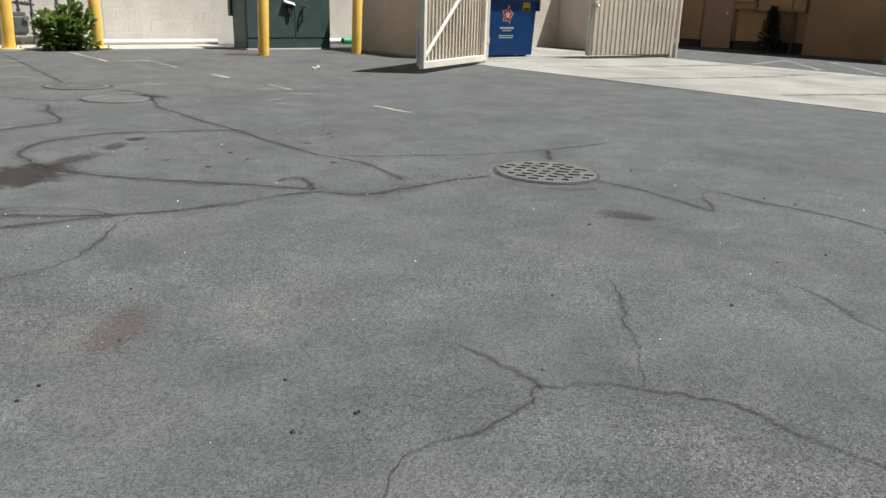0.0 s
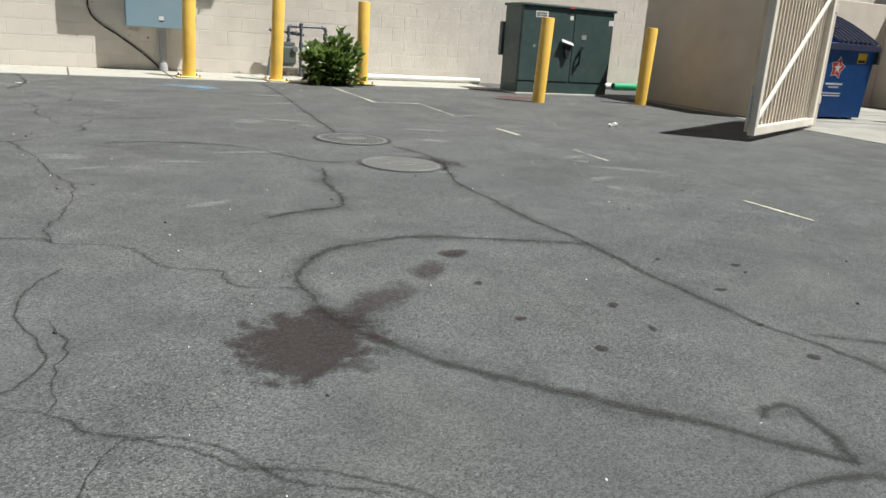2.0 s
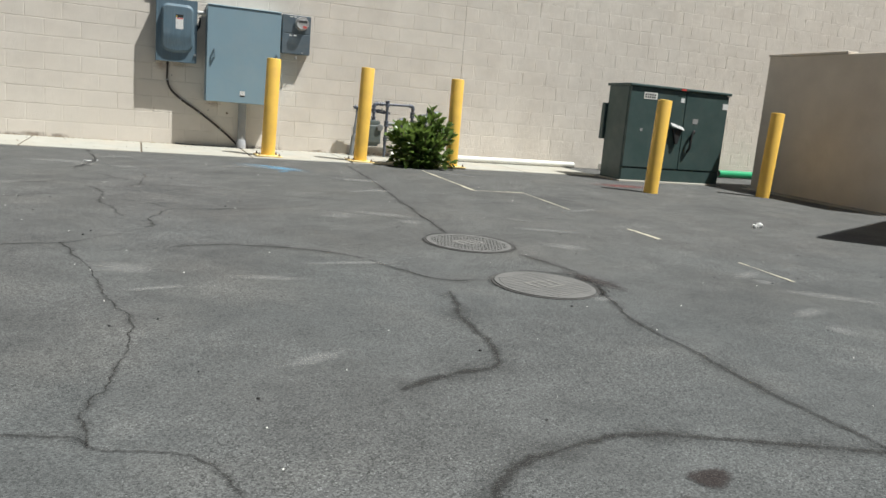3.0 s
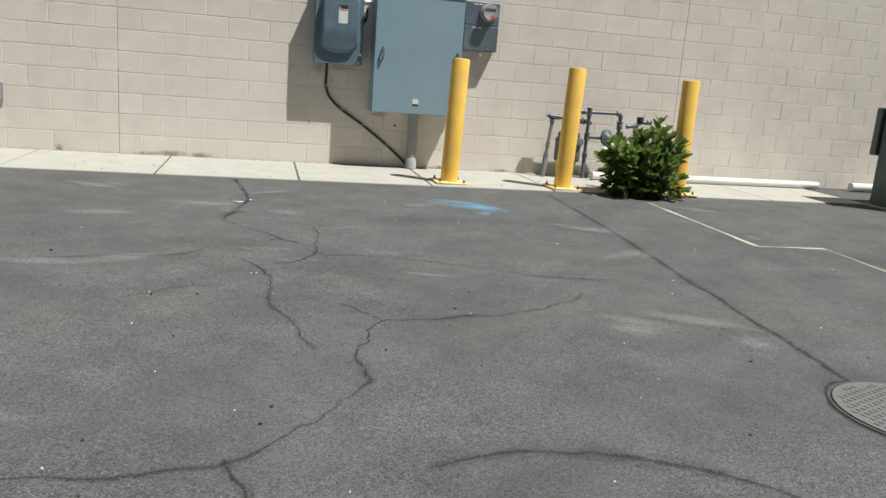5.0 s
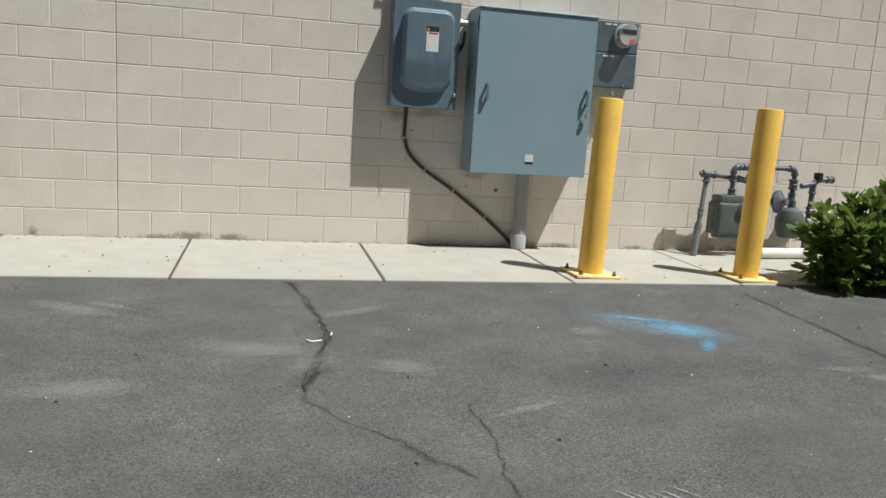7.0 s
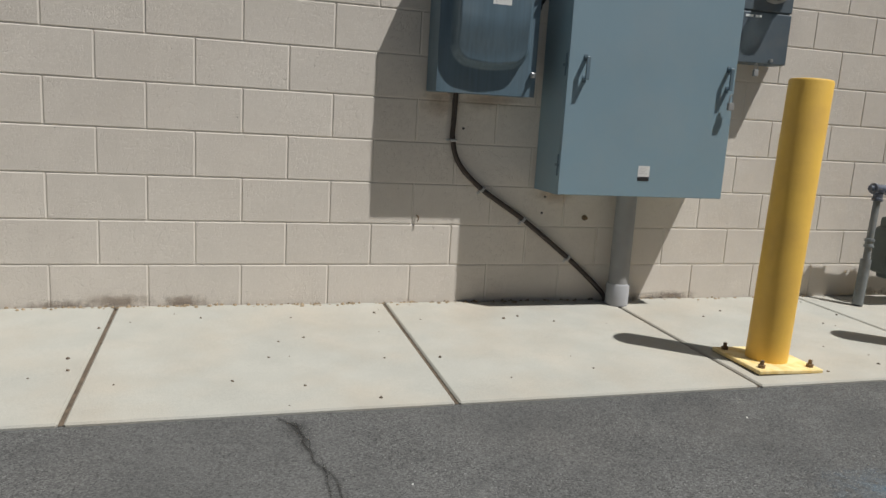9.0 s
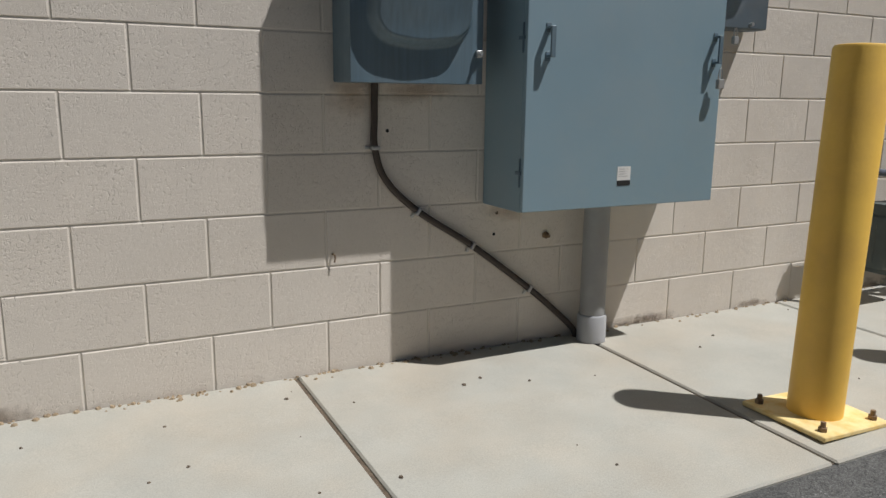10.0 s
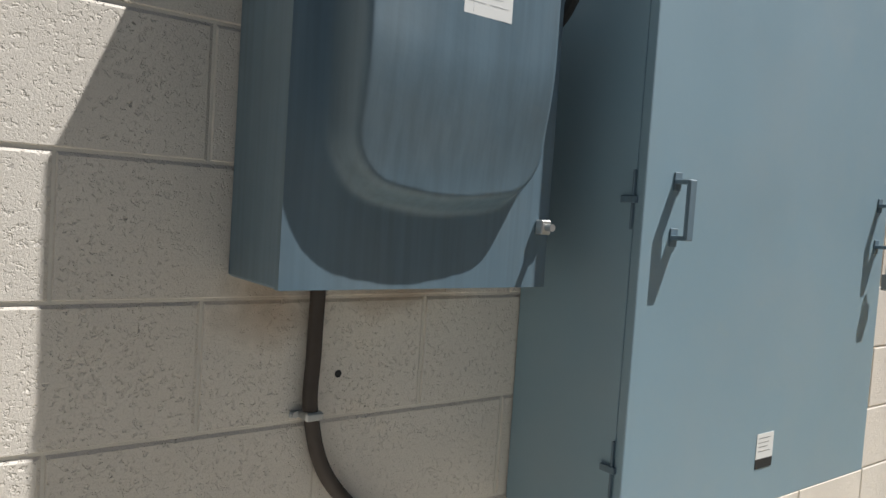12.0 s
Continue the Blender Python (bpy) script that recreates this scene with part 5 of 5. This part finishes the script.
for i in range(46):
    x, y = RNG.uniform(-1.6, 4.6), RNG.uniform(-8.2, -1.7)
    patch("chalk_mark", x, y, RNG.uniform(0.10, 0.55), RNG.uniform(0.05, 0.20), RNG.uniform(-35, 35), CHALK, "pale dusty scuff on the asphalt", "scuff", 0.0045, "scuffs")
for i in range(10):
    x, y = RNG.uniform(1.4, 3.0), RNG.uniform(-10.3, -9.2)
    patch("oil_stain", x, y, RNG.uniform(0.015, 0.04), RNG.uniform(0.012, 0.03), RNG.uniform(0, 180), OIL, "small oil drip on the asphalt", "stain", 0.0045, "oil drips")

SCRATCH = film_material("scratch_pale", (0.50, 0.49, 0.48), 0.66, 45, 0.30, 0.66, edge=0.4)
for cx, cy, n in ((0.32, -4.06, 7), (0.16, -3.83, 7), (0.83, -3.84, 6)):
    for k in range(n):
        x, y = cx + (k - n / 2) * 0.034, cy + RNG.uniform(-0.02, 0.02)
        ribbon("scratch", [(x - 0.030, y + 0.040), (x, y), (x + 0.030, y - 0.040)], 0.010, SCRATCH, "short pale scratch on the asphalt", "scratch", 0.004, "scratches on the asphalt", 0.0048, 4)


def line_mark(pts, width, material, label):
    ribbon("line_mark", pts, width, material, label, "line marking", 0.008, "line markings", 0.0042, 8, False)


Y = "faded thin yellow line on the asphalt"
line_mark([(3.62, -1.7), (3.55, -3.42)], 0.027, YELLOWCHALK, Y)
line_mark([(3.55, -3.43), (4.10, -3.46)], 0.027, YELLOWCHALK, Y)
line_mark([(4.10, -3.47), (4.03, -4.5)], 0.027, YELLOWCHALK, Y)
line_mark([(4.03, -5.40), (4.03, -5.80)], 0.027, YELLOWCHALK, Y)
line_mark([(4.10, -6.55), (4.06, -7.05)], 0.027, YELLOWCHALK, Y)
line_mark([(4.09, -8.36), (4.10, -8.85)], 0.027, YELLOWCHALK, Y)
W = "white painted parking line on the asphalt"
line_mark([(14.3, -6.85), (16.8, -6.45)], 0.08, WHITECHALK, W)
line_mark([(16.6, -6.5), (14.4, -8.1)], 0.08, WHITECHALK, W)
line_mark([(17.3, -7.15), (14.6, -9.1)], 0.08, WHITECHALK, W)

# ---- shrub ----
def leaf_material(name="leaf", color=(0.056, 0.108, 0.024), pale=(0.20, 0.29, 0.065)):
    m = mat(name, color, 0.36, var=0.35, scale=25, tint=pale, tint_scale=12, tint_amount=0.8)
    nt = m.node_tree
    tl, mx = nt.nodes.new("ShaderNodeBsdfTranslucent"), nt.nodes.new("ShaderNodeMixShader")
    tl.inputs[0].default_value = (*pale, 1)
    mx.inputs[0].default_value = 0.3
    nt.links.new(nt.nodes["Principled BSDF"].outputs[0], mx.inputs[1])
    nt.links.new(tl.outputs[0], mx.inputs[2])
    nt.links.new(mx.outputs[0], nt.nodes["Material Output"].inputs[0])
    return m


def shrub(x, y):
    rng = random.Random(11)
    z0 = ground_z(x, y)
    e = thing("shrub", x, y, z0, "dense green broad-leaved shrub growing at the edge of the walk", "shrub")
    stems = fresh()
    tips, droop = [], set()
    for i in range(66):
        a = rng.uniform(0, 2 * math.pi)
        reach = math.sqrt(rng.uniform(0.0, 1.0))
        h = rng.uniform(0.36, 0.70) * (1 - 0.36 * reach ** 2) * (1.0 if math.cos(a) > -0.3 else 0.86)
        out = 0.39 * reach
        top = Vector((out * math.cos(a), 0.85 * out * math.sin(a), max(h, 0.14) * (1.07 if i % 7 == 0 else 1.0)))
        mid = top * 0.5 + Vector((rng.uniform(-0.03, 0.03), rng.uniform(-0.03, 0.03), 0.03))
        base = Vector((0.06 * math.cos(a), 0.06 * math.sin(a), -0.01))
        tube(stems, [base, mid, top], 0.0055, 5, 4)
        tips.append((base, mid, top))
    for i in range(40):
        a = rng.uniform(0, 2 * math.pi)
        out = rng.uniform(0.20, 0.42)
        top = Vector((out * math.cos(a), 0.85 * out * math.sin(a), rng.uniform(0.05, 0.36)))
        mid = top * 0.5 + Vector((0, 0, 0.03))
        base = Vector((0.06 * math.cos(a), 0.06 * math.sin(a), -0.01))
        tube(stems, [base, mid, top], 0.005, 5, 4)
        tips.append((base, mid, top))
        droop.add(len(tips) - 1)
    part("stem", stems, BARK, e)
    lv, lf = [], []
    def leaf(pos, d, L, w):
        d = d.normalized()
        side = d.cross(Vector((0, 0, 1)))
        side = (side if side.length > 0.05 else Vector((1, 0, 0))).normalized()
        side = Matrix.Rotation(rng.uniform(-0.9, 0.9), 3, d) @ side
        up = side.cross(d)
        k = len(lv)
        for t, ww in ((0.0, 0.05), (0.25, 0.55 + 0.2 * rng.random()), (0.58, 1.0), (0.84, 0.70 + 0.15 * rng.random()), (1.0, 0.14)):
            c = pos + d * L * t - up * 0.22 * L * t * t
            fold = 0.16 * w * ww
            lv.extend((c - side * w * ww + up * fold, c, c + side * w * ww + up * fold))
        for j in range(4):
            b = k + 3 * j
            lf.extend(((b, b + 1, b + 4, b + 3), (b + 1, b + 2, b + 5, b + 4)))
    for n, (base, mid, top) in enumerate(tips):
        low, high = (-0.9, 0.7) if n in droop else (0.3, 2.1)
        axis = (top - mid).normalized()
        for r in range(11):
            t = 0.25 + 0.75 * r / 10
            p = mid.lerp(top, (t - 0.5) * 2) if t > 0.5 else base.lerp(mid, t * 2)
            a = r * 2.4 + rng.uniform(-0.3, 0.3)
            ring = Vector((math.cos(a), math.sin(a), rng.uniform(low, high)))
            leaf(p, (ring + axis * (0.3 + 0.9 * max(0, t - 0.6))), rng.uniform(0.085, 0.15), rng.uniform(0.017, 0.028))
        for r in range(5):
            a = r * 1.26
            leaf(top, axis + 0.5 * Vector((math.cos(a), math.sin(a), 0.6)), rng.uniform(0.08, 0.13), 0.025)
    me = bpy.data.meshes.new("crown")
    me.from_pydata([tuple(v) for v in lv], [], lf)
    me.materials.append(leaf_material())
    for p in me.polygons:
        p.use_smooth = True
    c = new("crown", me)
    c.parent = e
    bpy.context.view_layer.update()


shrub(3.74, -1.27)

# dark shrub and post at the brown building
e = thing("shrub", 19.55, -4.72, ground_z(0, -4.72), "dark thin shrub in shade at the brown wall", "shrub")
rng = random.Random(5)
lv, lf = [], []
for i in range(900):
    t = rng.random()
    r = 0.34 * (1 - t) ** 0.6 * math.sqrt(rng.random())
    a = rng.uniform(0, 6.28)
    p = Vector((r * math.cos(a), r * math.sin(a), 0.05 + 1.05 * t))
    d = Vector((rng.uniform(-1, 1), rng.uniform(-1, 1), rng.uniform(-0.3, 1))).normalized() * 0.10
    s = d.orthogonal().normalized() * 0.022
    k = len(lv)
    lv += [p - s, p + s, p + d + s * 0.3, p + d - s * 0.3]
    lf.append((k, k + 1, k + 2, k + 3))
me = bpy.data.meshes.new("crown")
me.from_pydata([tuple(v) for v in lv], [], lf)
me.materials.append(leaf_material("dark_leaf", (0.022, 0.030, 0.014), (0.03, 0.04, 0.02)))
c = new("crown", me)
c.parent = e
bm = fresh()
tube(bm, [(0, 0, -0.02), (0.02, 0.01, 0.6), (0, 0, 0.95)], 0.02, 6)
part("trunk", bm, BARK, e)
e = thing("bollard", 18.9, -7.75, ground_z(0, -7.7), "pale concrete post at the brown building", "bollard")
bm = fresh()
lathe(bm, [(0.10, -0.05), (0.09, 0.72), (0.07, 0.76), (0.0, 0.77)], 20)
part("post", bm, PAD, e, smooth=True)

# ---- litter ----
e = thing("paper_litter", 5.58, -5.2, ground_z(0, -5.2), "crumpled white paper litter on the asphalt", "litter")
for dx, dy in ((-0.06, 0.0), (0.05, 0.02)):
    bm = fresh()
    bmesh.ops.create_icosphere(bm, subdivisions=2, radius=0.026, matrix=Matrix.Translation((dx * 0.7, dy, 0.018)))
    for v in bm.verts:
        v.co += 0.02 * noise.noise_vector(v.co * 25)
    part("sheet", bm, WHITE, e)
e = thing("paper_litter", -0.05, -2.41, ground_z(0, -2.41), "small white torn scrap on the asphalt", "litter")
bm = fresh()
tube(bm, [(-0.035, 0.012, 0.005), (-0.012, -0.014, 0.005), (0.03, -0.002, 0.006)], 0.0045, 6)
part("scrap", bm, WHITE, e)
bm = fresh()
cyl(bm, (0.075, 0.08, 0.005), (0.084, 0.115, 0.005), 0.004, seg=8)
part("stub", bm, WHITE, e)


def scatter(name, n, spots, material, size, label):
    """Loose bits on the ground, joined into one."""
    rng = random.Random(len(name))
    v, f = [], []
    for i in range(n):
        x, y, lift = spots(rng)
        s = size * rng.uniform(0.5, 1.5)
        k = len(v)
        a = rng.uniform(0, 6.28)
        z = ground_z(x, y) + lift
        for j in range(5):
            b = a + j * 1.2566
            v.append((x + s * rng.uniform(0.7, 1.2) * math.cos(b), y + s * rng.uniform(0.7, 1.2) * math.sin(b), z))
        for j in range(5):
            b = a + j * 1.2566
            v.append((x + 0.6 * s * math.cos(b), y + 0.6 * s * math.sin(b), z + s * rng.uniform(0.35, 0.8)))
        f += [(k + j, k + (j + 1) % 5, k + 5 + (j + 1) % 5, k + 5 + j) for j in range(5)] + [tuple(k + 5 + j for j in range(5))]
    me = bpy.data.meshes.new(name)
    me.from_pydata(v, [], f)
    me.materials.append(material)
    tagged(new(name, me), label, "debris", kind="stuff")


scatter("wall_foot_debris", 260, lambda r: (r.gauss(0.3, 1.6), -abs(r.gauss(0, 0.018)) - 0.006, 0.012), DRY, 0.008, "dry leaf crumbs and grit along the wall foot")
scatter("pebbles", 70, lambda r: (r.uniform(-2, 4), r.uniform(-1.2, -0.1), 0.012), JOINT, 0.006, "small dark pebbles on the walk")
scatter("white_specks", 240, lambda r: (r.uniform(-1.5, 5), r.uniform(-12.8, -1.4), 0.001), PVC, 0.0028, "small white bits on the asphalt")
scatter("dark_grit", 200, lambda r: (r.uniform(-1.5, 5), r.uniform(-12.8, -1.4), 0.001), BLACK, 0.006, "small dark grit on the asphalt")


def wall_patch(x, z, rx, rz, material, label):
    """A ragged stain on the block wall."""
    bm = fresh()
    uvl = bm.loops.layers.uv.new("UVMap")
    c = bm.verts.new((x, -0.003, z))
    ring = [bm.verts.new((x + rx * math.cos(a), -0.003, z + rz * math.sin(a))) for a in (2 * math.pi * i / 28 for i in range(28))]
    for i in range(28):
        f = bm.faces.new((c, ring[i], ring[(i + 1) % 28]))
        for lp in f.loops:
            lp[uvl].uv = (0.0 if lp.vert == c else 1.0, 0)
    tagged(link("rust_stain", bm, material), label, "stain", "stains on the wall")


RUSTFILM = film_material("rust_film", (0.42, 0.25, 0.12), 0.34, 16, 0.30, 0.75, edge=0.6)
wall_patch(0.66, 0.985, 0.13, 0.10, RUSTFILM, "orange rust stain on the wall below the switch box")
wall_patch(0.90, 1.00, 0.22, 0.06, RUSTFILM, "orange rust stain on the wall below the switch box")
wall_patch(1.30, 0.55, 0.16, 0.06, RUSTFILM, "orange rust stain on the wall below the cabinet")
for i in range(16):
    wall_patch(RNG.uniform(-2.0, 4.5), RNG.uniform(-0.01, 0.03), RNG.uniform(0.06, 0.25), RNG.uniform(0.02, 0.06), DIRT, "brown dirt splash at the wall foot")

# tyre marks and grime on the apron
GRIME = film_material("apron_grime", (0.10, 0.093, 0.082), 0.42, 5, 0.36, 0.66, edge=0.55)
for pts, w in (([(9.0, -3.1), (10.6, -3.5), (12.4, -3.7), (13.9, -4.2)], 0.30), ([(8.7, -4.2), (10.4, -4.7), (12.2, -5.0), (13.8, -5.4)], 0.22),
               ([(9.2, -6.0), (11.0, -6.5), (13.8, -6.9)], 0.34), ([(8.6, -7.6), (10.8, -8.3), (13.6, -8.6)], 0.26), ([(9.0, -9.8), (11.2, -10.6), (13.6, -11.2)], 0.3)):
    ribbon("tyre_mark", pts, w, GRIME, "faint dark tyre mark across the concrete apron", "tyre mark", 0.05, "tyre marks on the apron", lift=0.0135)

# ---- single blocks near the camera ----
for x, z, me in near:
    ob = new("block", me)
    ob.parent = building
    ob.location = (x, 0, z)
